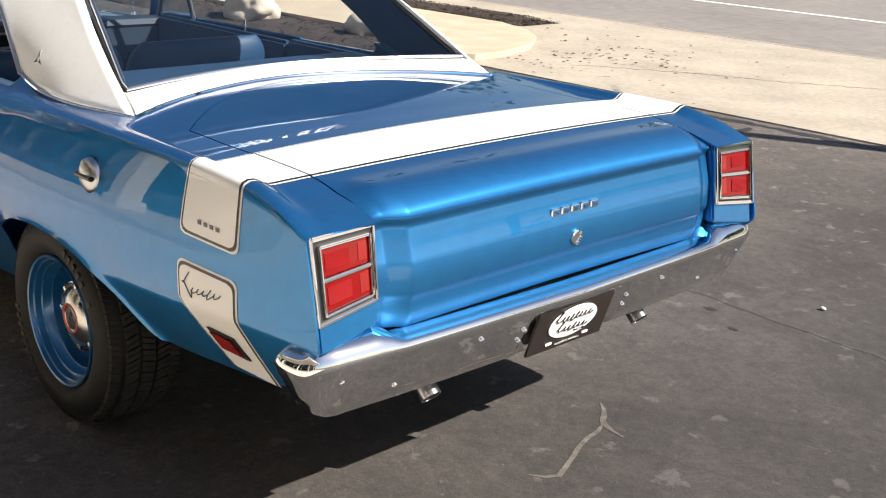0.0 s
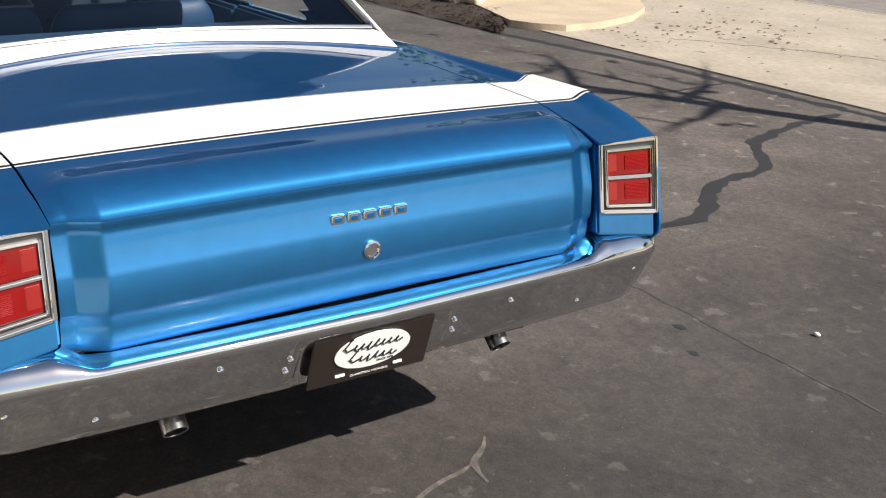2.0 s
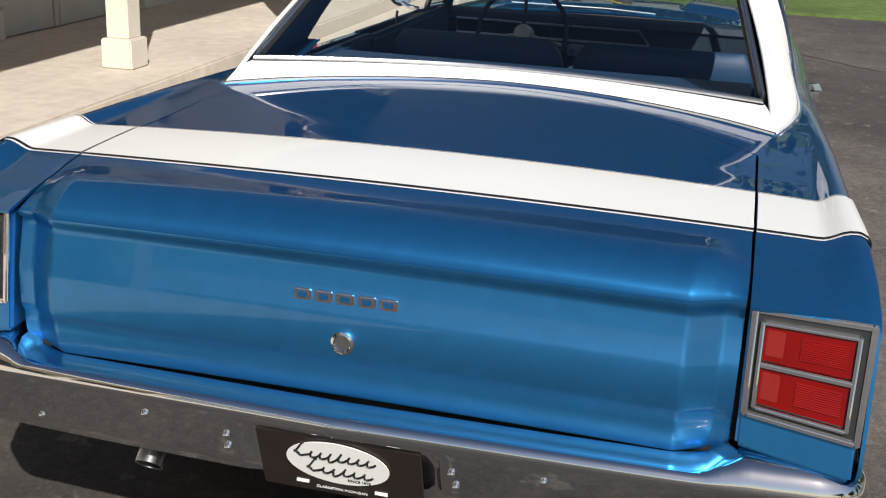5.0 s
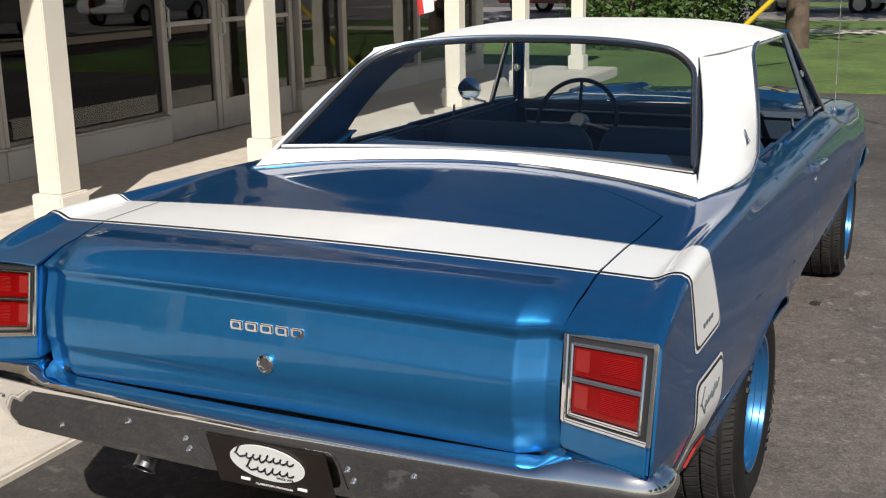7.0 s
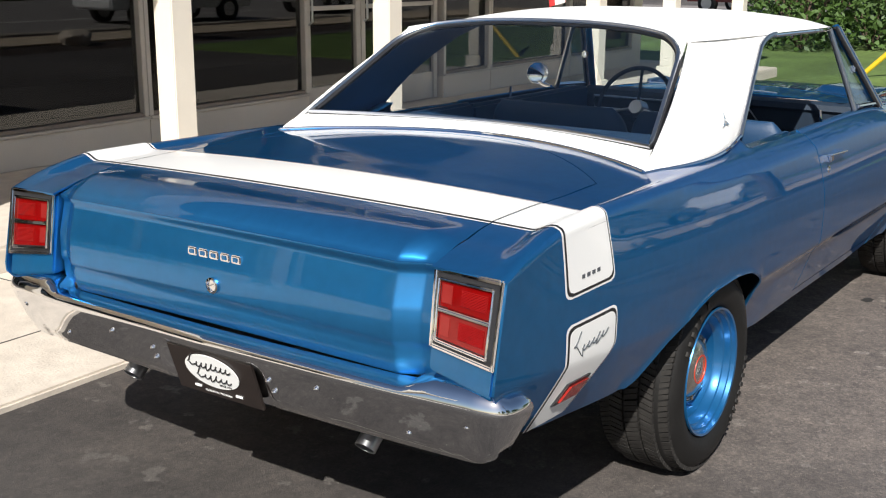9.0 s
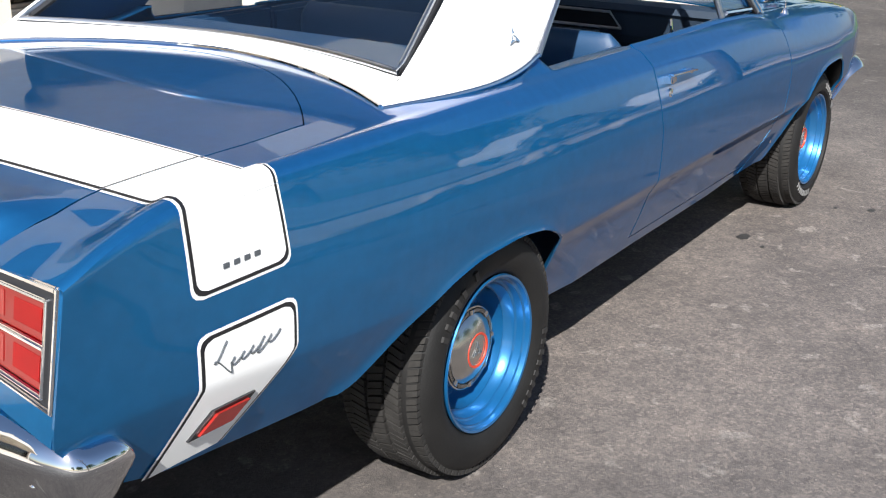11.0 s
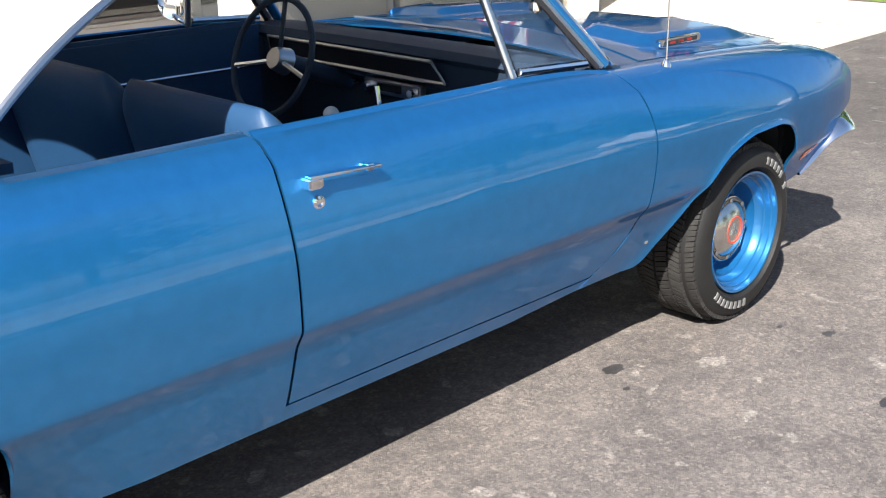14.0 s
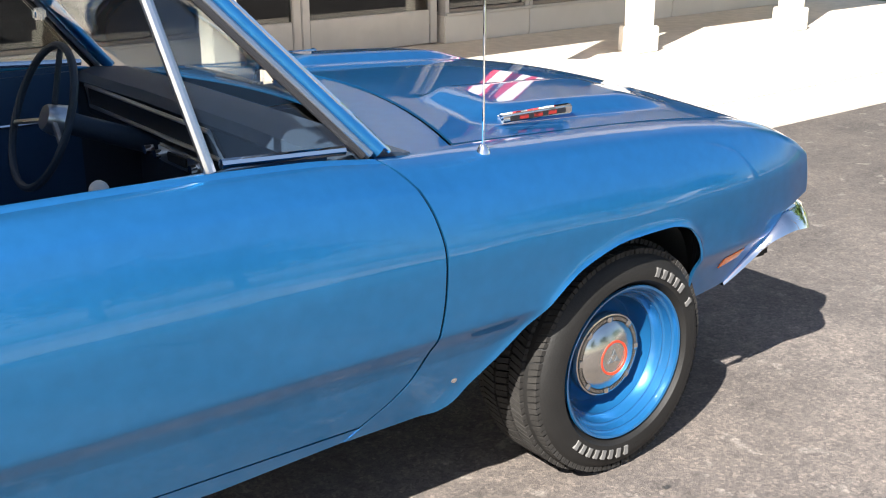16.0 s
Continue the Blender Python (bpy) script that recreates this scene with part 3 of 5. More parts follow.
for sgn in (1, -1):
    # four small grey blocks above, a flowing grey squiggle below
    for k in range(4):
        x = -0.915 + 0.024 * k
        y = sgn * (side(x, 0.845) + 0.007)
        part("lettering_block", box(x - 0.0065, x + 0.0065, y - 0.0008, y + 0.0008, 0.843, 0.8525), M_GREY, car, "small grey lettering block")
    mark = []
    for t in span(0, 1, 22):
        a = 0.9 + 4.6 * t
        mark.append((-0.945 + 0.020 * math.cos(a) + 0.006 * t, 0.712 - 0.048 * t + 0.008 * math.sin(2 * a)))
    for t in span(0, 1, 66):
        v = 0.0075 * math.sin(2 * math.pi * 5.5 * t) * (1 + 1.3 * math.exp(-((t - 0.64) / 0.07) ** 2))
        mark.append((-0.930 + 0.118 * t + 0.9 * v + 0.004 * math.cos(2 * math.pi * 5.5 * t), 0.676 + v + 0.014 * t))
    if sgn > 0:
        mark = [(-1.748 - x, z) for x, z in mark]
    part("script_squiggle", strokes([mark], 0.0014, sgn, 0.0075), M_GREY, car, "grey flowing script mark")
    mk = [(-1.000, 0.545), (-0.905, 0.545), (-0.862, 0.592), (-0.957, 0.592)]
    marker = part("side_marker", prism([(x, sgn * (side(x, z) + 0.004), z) for x, z in mk], (0, sgn * 0.008, 0)), M_PIN, car, "black-framed side marker")
    mk2 = [(-0.983, 0.552), (-0.911, 0.552), (-0.879, 0.585), (-0.951, 0.585)]
    part("lens", prism([(x, sgn * (side(x, z) + 0.013), z) for x, z in mk2], (0, sgn * 0.006, 0)), M_DKRED, marker, "dark red lens")
    am = [(3.175, 0.478), (3.262, 0.492), (3.277, 0.520), (3.190, 0.506)]
    part("side_marker", prism([(x, sgn * (side(x, z) + 0.001), z) for x, z in am], (0, sgn * 0.005, 0)), M_AMBER, car, "amber front side marker")
    part("fender_screw", lathe([(0, 0.009), (0.005, 0.007), (0.006, 0.0001)], sgn * side(2.27, 0.40), 2.27, 0.40, 12, sgn), M_CHROME, car)

cap_y = side(-0.305, 0.842)
fuel_cap = part("fuel_cap", lathe([(-0.004, 0.050), (0.004, 0.0495), (0.012, 0.046), (0.019, 0.036), (0.023, 0.020), (0.024, 0.0001)], cap_y, -0.305, 0.842, 36, 1), M_SATIN, car, "round bright fuel cap with a dark reflection band")
# dark reflection across the chrome, added as a black raised bar
part("bar", box(-0.349, -0.261, cap_y + 0.010, cap_y + 0.029, 0.836, 0.848, 0.003), M_PIN, fuel_cap, "dark bar standing in for a reflection")


# ---- tail lights ----
def lamp_quad(sgn):
    ti, to, bi, bo = Vector((-1.203, 0.672, 0.905)), Vector((-1.212, 0.853, 0.903)), Vector((-1.226, 0.674, 0.735)), Vector((-1.243, 0.850, 0.716))

    def q(s, t, out=0.0):
        p = (bi * (1 - s) + bo * s) * (1 - t) + (ti * (1 - s) + to * s) * t + Vector((-out, 0, 0))
        return Vector((p.x, sgn * p.y, p.z))
    return q


def quad_block(q, s0, s1, t0, t1, d0, d1, n=1, ridge=0.0, bev=0.004):
    bm = bmesh.new()
    rows = span(t0, t1, n)

    def front(k):
        return d1 + (ridge if k % 2 else 0)
    A = [[bm.verts.new(q(s, t, front(k))) for s in (s0, s1)] for k, t in enumerate(rows)]
    B = [[bm.verts.new(q(s, t, d0)) for s in (s0, s1)] for t in rows]
    for k in range(n):
        bm.faces.new((A[k][0], A[k][1], A[k + 1][1], A[k + 1][0]))
        bm.faces.new((B[k][0], B[k + 1][0], B[k + 1][1], B[k][1]))
        for j in (0, 1):
            bm.faces.new((A[k][j], A[k + 1][j], B[k + 1][j], B[k][j]))
    bm.faces.new((A[0][0], B[0][0], B[0][1], A[0][1]))
    bm.faces.new((A[-1][0], A[-1][1], B[-1][1], B[-1][0]))
    if bev and n == 1:
        bmesh.ops.bevel(bm, geom=list(bm.edges), offset=bev, segments=2, affect="EDGES")
    return bm


for sgn in (1, -1):
    q = lamp_quad(sgn)
    part("lamp_surround", quad_block(q, -0.04, 1.0, -0.36, 1.0, -0.05, -0.001, bev=0.006), M_PAINT, car)
    lamp = part("tail_light", quad_block(q, 0.0, 1.0, 0.0, 1.0, -0.03, 0.004), M_SEAL, car, "square tail light with chrome frame")
    for s0, s1, t0, t1 in ((-0.02, 0.035, -0.02, 1.02), (0.965, 1.02, -0.02, 1.02), (0.02, 0.98, 0.965, 1.02), (0.02, 0.98, -0.02, 0.03)):
        part("bezel", quad_block(q, s0, s1, t0, t1, 0, 0.010, bev=0.003), M_CHROME, lamp, "chrome outer bezel")
    for s0, s1, t0, t1 in ((0.062, 0.100, 0.075, 0.91), (0.868, 0.905, 0.075, 0.91), (0.08, 0.89, 0.873, 0.91), (0.08, 0.89, 0.075, 0.115), (0.08, 0.89, 0.478, 0.528)):
        part("lens_frame", quad_block(q, s0, s1, t0, t1, 0, 0.014, bev=0.003), M_CHROME, lamp, "bright inner frame")
    for t0, t1 in ((0.115, 0.48), (0.526, 0.875)):
        part("lens", quad_block(q, 0.095, 0.873, t0, t1, 0, 0.0055, bev=0.002), M_LENS, lamp, "smooth red lens")
        part("lens_ribs", quad_block(q, 0.42, 0.81, t0 + 0.075, t1 - 0.075, 0, 0.0062, 22, 0.0016), M_RIBS, lamp, "ribbed red lens field")
        part("reverse_lens", quad_block(q, 0.125, 0.28, t0 + 0.06, t1 - 0.05, 0, 0.0066, bev=0.001), M_CLEAR, lamp, "pale reversing lens")


# ---- bumpers ----
def sweep(path, section, shear=None):
    """Carries a section of (outwards, height) along a plan path."""
    pts = [Vector((x, y, 0)) for x, y in path]
    bm = bmesh.new()
    rows = []
    for k, p in enumerate(pts):
        a, b = pts[max(k - 1, 0)], pts[min(k + 1, len(pts) - 1)]
        d = (b - a).normalized()
        n = Vector((d.y, -d.x, 0))
        row = []
        for o, z in section(k / (len(pts) - 1)):
            v = p + n * o
            v.z = z
            if shear:
                v.x += shear(k / (len(pts) - 1), z)
            row.append(bm.verts.new(v))
        rows.append(row)
    for a, b in zip(rows, rows[1:]):
        for j in range(len(a)):
            bm.faces.new((a[j], a[(j + 1) % len(a)], b[(j + 1) % len(a)], b[j]))
    bm.faces.new(rows[0][::-1])
    bm.faces.new(rows[-1])
    return bm


def rear_edge(n=80):
    """Plan line of the rear bumper's lip, from the left end round to the right."""
    out = []
    for k in range(n + 1):
        y = 0.892 * math.cos(math.pi * k / n)
        out.append((-1.288 + 0.03 * (abs(y) / 0.8) ** 2, y))
    f = curve([0, 0.80, 0.84, 0.865, 0.88, 0.889, 0.892], [-1.292, -1.264, -1.255, -1.243, -1.225, -1.19, -1.135])
    return [(f(abs(y)), y) for _, y in out]


def rear_section(t):
    e = clamp((abs(2 * t - 1) - 0.50) / 0.06)
    r = 0.016 * e
    y = 0.892 * math.cos(math.pi * t)
    c = clamp((0.192 - abs(y)) / 0.022)
    w = clamp((abs(y) - 0.74) / 0.15)
    cap = clamp((abs(y) - 0.8905) / 0.0015)
    up = 0.010 * clamp((abs(y) - 0.615) / 0.03) * clamp((0.886 - abs(y)) / 0.02)
    sec = [(-0.10, 0.60), (-0.092, 0.628 + 1.8 * r + up), (-0.080, 0.636 + 1.7 * r + up), (-0.060, 0.637 + 1.5 * r + up), (-0.040, 0.637 + 1.2 * r + 0.95 * up), (-0.020, 0.635 + 0.8 * r + 0.78 * up), (-0.011, 0.633 + 0.5 * r + 0.55 * up), (-0.004, 0.628 + 0.2 * r + 0.25 * up), (-0.001, 0.622), (0, 0.614), (-0.003, 0.605), (-0.006, 0.597),
           (-0.012 - 0.030 * c, 0.580), (-0.028 - 0.026 * c, 0.545), (-0.047 - 0.022 * c, 0.50), (-0.064 - 0.015 * c, 0.465), (-0.082, 0.457), (-0.105, 0.468), (-0.105, 0.50)]
    return [(o * (1 - 0.35 * w) - 0.010 * cap ** 2, 0.585 + (z - 0.585) * (1 - (0.42 if z < 0.585 else 0.2) * w * w) * (1 - 0.35 * cap ** 2)) for o, z in sec]


bumper = part("rear_bumper", sweep(rear_edge(160), rear_section), M_CHROME, car, "chrome rear bumper", angle=65)
for sgn in (1, -1):
    for y, z in ((0.21, 0.555), (0.215, 0.522), (0.37, 0.572), (0.615, 0.508), (0.785, 0.57)):
        x = -1.288 + 0.028 * (y / 0.8) ** 2 + (0.605 - z) * 0.43
        bm = bmesh.new()
        bmesh.ops.create_uvsphere(bm, u_segments=14, v_segments=8, radius=0.0085, matrix=Matrix.Translation((x, sgn * y, z)))
        part("bolt", bm, M_CHROME, bumper, "chrome bumper bolt")
    pipe = [(-0.90, sgn * 0.43, 0.470), (-1.02, sgn * 0.43, 0.467), (-1.07, sgn * 0.43, 0.459), (-1.11, sgn * 0.43, 0.444), (-1.140, sgn * 0.43, 0.425), (-1.170, sgn * 0.43, 0.397)]
    ex = tube(pipe, 0.0265, 24)
    bmesh.ops.delete(ex, geom=[f for f in ex.faces if len(f.verts) > 4], context="FACES_ONLY")
    part("exhaust_tip", ex, M_SATIN, car, "polished exhaust tip", thick=0.003, offset=0)

# licence plate with an oval of white print
plate = part("licence_plate", prism([(-1.262, -0.153, 0.584), (-1.262, 0.153, 0.584), (-1.222, 0.153, 0.452), (-1.222, -0.153, 0.452)], (-0.006, 0, -0.003)), M_PLATE, car, "black dealer plate with a white oval")
PU, PV = Vector((0, -1, 0)), Vector((-0.041, 0, 0.130)).normalized()
PC, PN = Vector((-1.242 - 0.0075, 0, 0.518 - 0.003)), Vector((-0.9537, 0, -0.3008))


def on_plate(u, v, d=0.0):
    return PC + PU * u + PV * v + PN * d


oval = [on_plate(-0.002 + 0.097 * math.cos(t), 0.014 + 0.051 * math.sin(t)) for t in (2 * math.pi * k / 40 for k in range(40))]
part("oval", prism(oval, PN * 0.002), M_WHITE, plate, "white printed oval")
def script(u0, v0, w, h, waves, big):
    """Flowing hand-like strokes: a tall looped start, then waves with a leaning slant."""
    pts = []
    for t in span(0, 1, 24):
        a = -0.6 + 5.2 * t
        pts.append((u0 + big * (0.35 * math.cos(a) + 0.1 * t), v0 + h * 0.35 + big * (0.75 - 1.25 * t + 0.15 * math.sin(2 * a))))
    for t in span(0, 1, 20 * waves):
        u = u0 + big * 0.5 + (w - big * 0.5) * t
        k = 1.7 if abs(t - 0.42) < 0.09 else 1.0
        v = v0 + h * 0.30 * k * math.sin(2 * math.pi * waves * t)
        pts.append((u + 0.6 * (v - v0) + 0.16 * h * math.cos(2 * math.pi * waves * t), v))
    return pts


for u0, v0, w, h, waves, big in ((-0.072, 0.030, 0.140, 0.024, 7, 0.032), (-0.052, -0.006, 0.112, 0.022, 5, 0.030)):
    part("script_stroke", tube([on_plate(u, v, 0.003) for u, v in script(u0, v0, w, h, waves, big)], 0.0021, 5), M_PIN, plate, "black script stroke")


def printed(name, words, height, u, v, mat, parent, label):
    """Flat lettering on the plate, centred at a place."""
    cu = bpy.data.curves.new(name, "FONT")
    cu.body, cu.size, cu.align_x, cu.extrude = words, height * 1.42, "CENTER", 0.0004
    cu.resolution_u = 3
    ob = new(name, cu)
    bpy.context.view_layer.update()
    me = bpy.data.meshes.new_from_object(ob)
    bpy.data.objects.remove(ob)
    bm = bmesh.new()
    bm.from_mesh(me)
    for w in bm.verts:
        w.co = on_plate(u + w.co.x, v + w.co.y, 0.0028 + w.co.z)
    return part(name, bm, mat, parent, label)


printed("lettering", "CLARKSTON, MICHIGAN", 0.0062, 0.0, -0.055, M_WHITE, plate, "small white lettering")
printed("lettering", "SINCE 1978", 0.0062, 0.036, -0.026, M_PIN, plate, "small black lettering")
for u in (-0.075, 0.075):
    for sx in (-1, 1):
        c = on_plate(u + 0.006 * sx, -0.046, 0.001)
        part("print_mark", box(c.x - 0.001, c.x + 0.001, c.y - 0.006, c.y + 0.006, c.z - 0.003, c.z + 0.003), M_WHITE, plate)

WING_X = [3.245, 3.30, 3.36, 3.42, 3.47, 3.54, 3.60]
wing_mid = curve(WING_X, [0.411, 0.449, 0.490, 0.536, 0.556, 0.552, 0.545])
wing_half = curve(WING_X, [0.005, 0.010, 0.013, 0.019, 0.028, 0.034, 0.042])
wing_out = curve(WING_X, [0.008, 0.015, 0.022, 0.032, 0.050, 0.060, 0.050])
front_path = [(x, side(x, wing_mid(x)) + 0.003) for x in span(3.245, 3.58, 22)] + [(3.625, 0.745)] + [(3.655 + 0.05 * (1 - (y / 0.68) ** 2), y) for y in span(0.68, -0.68, 12)]
front_path += [(3.625, -0.745)] + [(x, -side(x, wing_mid(x)) - 0.003) for x in span(3.58, 3.245, 22)]


front_path = front_path[::-1]


def front_section(t):
    """The wings taper to a low point at their ends."""
    x = front_path[int(round(t * (len(front_path) - 1)))][0]
    c, h, o = wing_mid(x), wing_half(x), wing_out(x)
    return [(-0.014, c - h), (0.5 * o, c - h), (0.9 * o, c - 0.85 * h), (o, c - 0.5 * h), (0.82 * o, c + 0.15 * h), (0.45 * o, c + 0.75 * h), (0.1 * o, c + h), (-0.014, c + h)]


part("front_bumper", sweep(front_path, front_section), M_WING, car, "chrome front bumper", angle=40)
part("grille", box(3.52, 3.585, -0.73, 0.73, 0.50, 0.70, 0.02), M_PIN, car, "black front grille")


# ---- wheels ----
def wheel(x, sgn, r, out=0.0, name="wheel"):
    """A tyre on a deep blue steel rim with its cap; out: how far it stands outwards."""
    w = part(name, lathe([(0.63 + out, 0.10), (0.64 + out, 0.16), (0.66 + out, 0.16), (0.70 + out, 0.15)], 0, x, r, 32, sgn), M_BLACK, car)
    prof = [(0.585, 0.205), (0.575, 0.24), (0.585, r - 0.035), (0.60, r - 0.012), (0.635, r - 0.006), (0.775, r - 0.006), (0.805, r - 0.014), (0.822, r - 0.032), (0.832, r - 0.062), (0.830, r - 0.085), (0.818, 0.213), (0.808, 0.203), (0.79, 0.197)]
    tyre = part("tyre", lathe([(d + out, q) for d, q in prof], 0, x, r, 72, sgn), M_TYRE, w, "black tyre with raised lettering", angle=40)
    # tread: five rows of slanted lugs with a slit across each
    bm = bmesh.new()
    rows = ((0.592, 0.622), (0.630, 0.672), (0.680, 0.722), (0.730, 0.770), (0.778, 0.812))
    for row, (y0, y1) in enumerate(rows):
        sk = 0.035 if row % 2 else -0.035
        drop = 0.014 if row in (0, 4) else 0.0
        for k in range(54):
            for f0, f1 in ((0.0, 0.38), (0.46, 0.84)):
                a0, a1 = 2 * math.pi * (k + 0.3 * row + f0) / 54, 2 * math.pi * (k + 0.3 * row + f1) / 54
                vs = []
                for rad in (r - 0.014 - drop, r + 0.006 - drop):
                    for a, y in ((a0, y0), (a1, y0), (a1 + sk, y1), (a0 + sk, y1)):
                        vs.append(bm.verts.new((x + rad * math.cos(a), sgn * (y + out), r + rad * math.sin(a))))
                for ids in ((4, 5, 6, 7), (0, 1, 5, 4), (1, 2, 6, 5), (2, 3, 7, 6), (3, 0, 4, 7)):
                    bm.faces.new([vs[i] for i in ids])
    part("tread", bm, M_TREAD, tyre, "siped tread with sunlit grey in its colour", angle=20)
    rl = r - 0.062
    turned = 0.0 if x > 1 else 1.45
    for a_mid, n, pitch in ((0.85 + turned, 7, 0.115), (-1.95 + turned, 8, 0.115)):
        for k in range(n):
            if n == 7 and k == 5:
                continue
            a = a_mid + sgn * (k - (n - 1) / 2) * pitch
            bm = bmesh.new()
            vs = [bm.verts.new((x + rr * math.cos(a + da), sgn * (yy + out), r + rr * math.sin(a + da))) for yy in (0.826, 0.8345) for rr, da in ((rl - 0.012, -0.028), (rl - 0.012, 0.028), (rl + 0.012, 0.025), (rl + 0.012, -0.025))]
            for ids in ((4, 5, 6, 7), (0, 1, 5, 4), (1, 2, 6, 5), (2, 3, 7, 6), (3, 0, 4, 7)):
                bm.faces.new([vs[i] for i in ids])
            part("lettering_block", bm, M_LETTER if x > 1 else M_LETTERD, tyre, "raised worn white lettering block")
    rim_prof = [(0.800, 0.196), (0.816, 0.205), (0.822, 0.203), (0.820, 0.197), (0.808, 0.194), (0.804, 0.190), (0.806, 0.186), (0.788, 0.182), (0.784, 0.178), (0.786, 0.174), (0.764, 0.168), (0.758, 0.163), (0.760, 0.159), (0.715, 0.153), (0.700, 0.146), (0.704, 0.138), (0.722, 0.125), (0.732, 0.112), (0.732, 0.02)]
    rim = part("rim", lathe([(d + out, q) for d, q in rim_prof], 0, x, r, 72, sgn), M_RIM, w, "glossy blue steel rim", angle=30)
    part("valve", tube([(x - 0.128, sgn * (0.735 + out), r + 0.105), (x - 0.120, sgn * (0.775 + out), r + 0.098)], 0.0045, 8), M_SEAL, rim)
    cap_prof = [(0.725, 0.112), (0.750, 0.113), (0.757, 0.110), (0.758, 0.106), (0.752, 0.104), (0.752, 0.094), (0.760, 0.092), (0.763, 0.088), (0.771, 0.075), (0.777, 0.060), (0.780, 0.050), (0.7808, 0.047), (0.779, 0.039), (0.778, 0.037), (0.779, 0.018), (0.779, 0.0001)]
    cap = part("hubcap", lathe([(d + out, q) for d, q in cap_prof], 0, x, r, 64, sgn), M_CAP, w, "polished steel hubcap with red ring", angle=25)
    part("ring", lathe([(0.7800 + out, 0.0472), (0.7825 + out, 0.0464), (0.7820 + out, 0.0412), (0.7785 + out, 0.0402)], 0, x, r, 48, sgn), M_REDRING, cap, "painted red ring")
    part("groove", lathe([(0.7535 + out, 0.1038), (0.7535 + out, 0.0942)], 0, x, r, 64, sgn), M_PIN, cap, "dark groove round the edge")
    bm = bmesh.new()
    for k in range(8):
        for j in range(13):
            a = 2 * math.pi * (k + 0.12 + 0.76 * j / 12) / 8
            d, e = Vector((math.cos(a), 0, math.sin(a))), Vector((-math.sin(a), 0, math.cos(a)))
            o = Vector((x, sgn * (0.7535 + out), r))
            vs = [bm.verts.new(o + d * i + e * g + Vector((0, sgn * h, 0))) for h in (0, 0.006) for i, g in ((0.0945, -0.0012), (0.1035, -0.0012), (0.1035, 0.0012), (0.0945, 0.0012))]
            for ids in ((4, 5, 6, 7), (0, 1, 5, 4), (1, 2, 6, 5), (2, 3, 7, 6), (3, 0, 4, 7)):
                bm.faces.new([vs[i] for i in ids])
    part("edge_teeth", bm, M_CAP, cap, "fine bright teeth round the edge", angle=20)
    for k in range(8):
        a = 2 * math.pi * k / 8
        bm = grid(lambda t, i: Vector((x + i * math.cos(a + t), sgn * (0.7600 + out + 0.002 * (1 - abs(t) / 0.08)), r + i * math.sin(a + t))), span(-0.08, 0.08, 4), [0.0925, 0.099, 0.105])
        part("tab", bm, M_CAP, cap, thick=0.004, offset=0)
    bm = bmesh.new()
    for k in range(3):
        a = math.pi / 2 + 2 * math.pi * k / 3
        c = Vector((x + 0.012 * math.cos(a), sgn * (0.781 + out), r + 0.012 * math.sin(a)))
        d = Vector((math.cos(a), 0, math.sin(a)))
        e = Vector((-math.sin(a), 0, math.cos(a)))
        vs = [bm.verts.new(c + d * i + e * j + Vector((0, 0, 0))) for i, j in ((0.012, 0), (-0.006, 0.008), (-0.003, 0), (-0.006, -0.008))]
        bm.faces.new(vs)
    part("emblem", bm, M_GREY, cap, thick=0.002, offset=0)
    return w


for sgn in (1, -1):
    wheel(0.0, sgn, 0.322, 0.022)
    wheel(2.80, sgn, 0.305)
part("rear_axle", tube([(0, -0.6, 0.32), (0, 0.6, 0.32)], 0.05, 14), M_BLACK, car)
part("underbody", box(-0.45, 3.2, -0.60, 0.60, 0.30, 0.36, 0.02), M_BLACK, car, "dark underbody")
part("engine_bay", box(2.30, 3.50, -0.60, 0.60, 0.34, 0.70, 0.03), M_BLACK, car, "dark engine bay")
for sgn in (1, -1):
    part("inner_fender", box(3.13, 3.50, min(sgn * 0.58, sgn * 0.755), max(sgn * 0.58, sgn * 0.755), 0.44, 0.71, 0.01), M_BLACK, car)
    part("inner_arch", box(2.36, 3.13, min(sgn * 0.42, sgn * 0.46), max(sgn * 0.42, sgn * 0.46), 0.34, 0.80, 0.01), M_BLACK, car)
part("fuel_tank", box(-1.12, -0.42, -0.62, 0.62, 0.38, 0.62, 0.04), M_BLACK, car, "dark fuel tank")
for x0, x1, y in ((0.42, 2.3, 0.70),):
    for sgn in (1, -1):
        part("floor_sill", box(x0, x1, min(sgn * 0.62, sgn * y), max(sgn * 0.62, sgn * y), 0.31, 0.36, 0.01), M_BLACK, car)


# ---- greenhouse ----
def window_bottom(y):
    return 0.02 - 0.165 * (abs(y) / 0.665) ** 1.8


def roof_rear(y):
    return 0.43 - 0.115 * (abs(y) / 0.55) ** 2


roof_mid = curve([0.25, 0.45, 0.7, 1.0, 1.4, 1.78], [1.332, 1.351, 1.372, 1.380, 1.369, 1.341])
roof_half = curve([0.25, 0.55, 0.95, 1.40, 1.80], [0.568, 0.606, 0.632, 0.626, 0.598])
roof_rail = curve([0.25, 0.95, 1.80], [1.306, 1.303, 1.290])


def roof_height(x, y):
    s = clamp(abs(y) / roof_half(x))
    return roof_rail(x) + (roof_mid(x) - roof_rail(x)) * (1 - s ** 3.6)


def roof_f(s, u):
    y0 = s * 0.56
    a, b = roof_rear(y0), 1.80 - 0.05 * s * s
    x = a + (b - a) * u
    y = s * roof_half(x)
    return Vector((x, y, roof_height(x, y)))


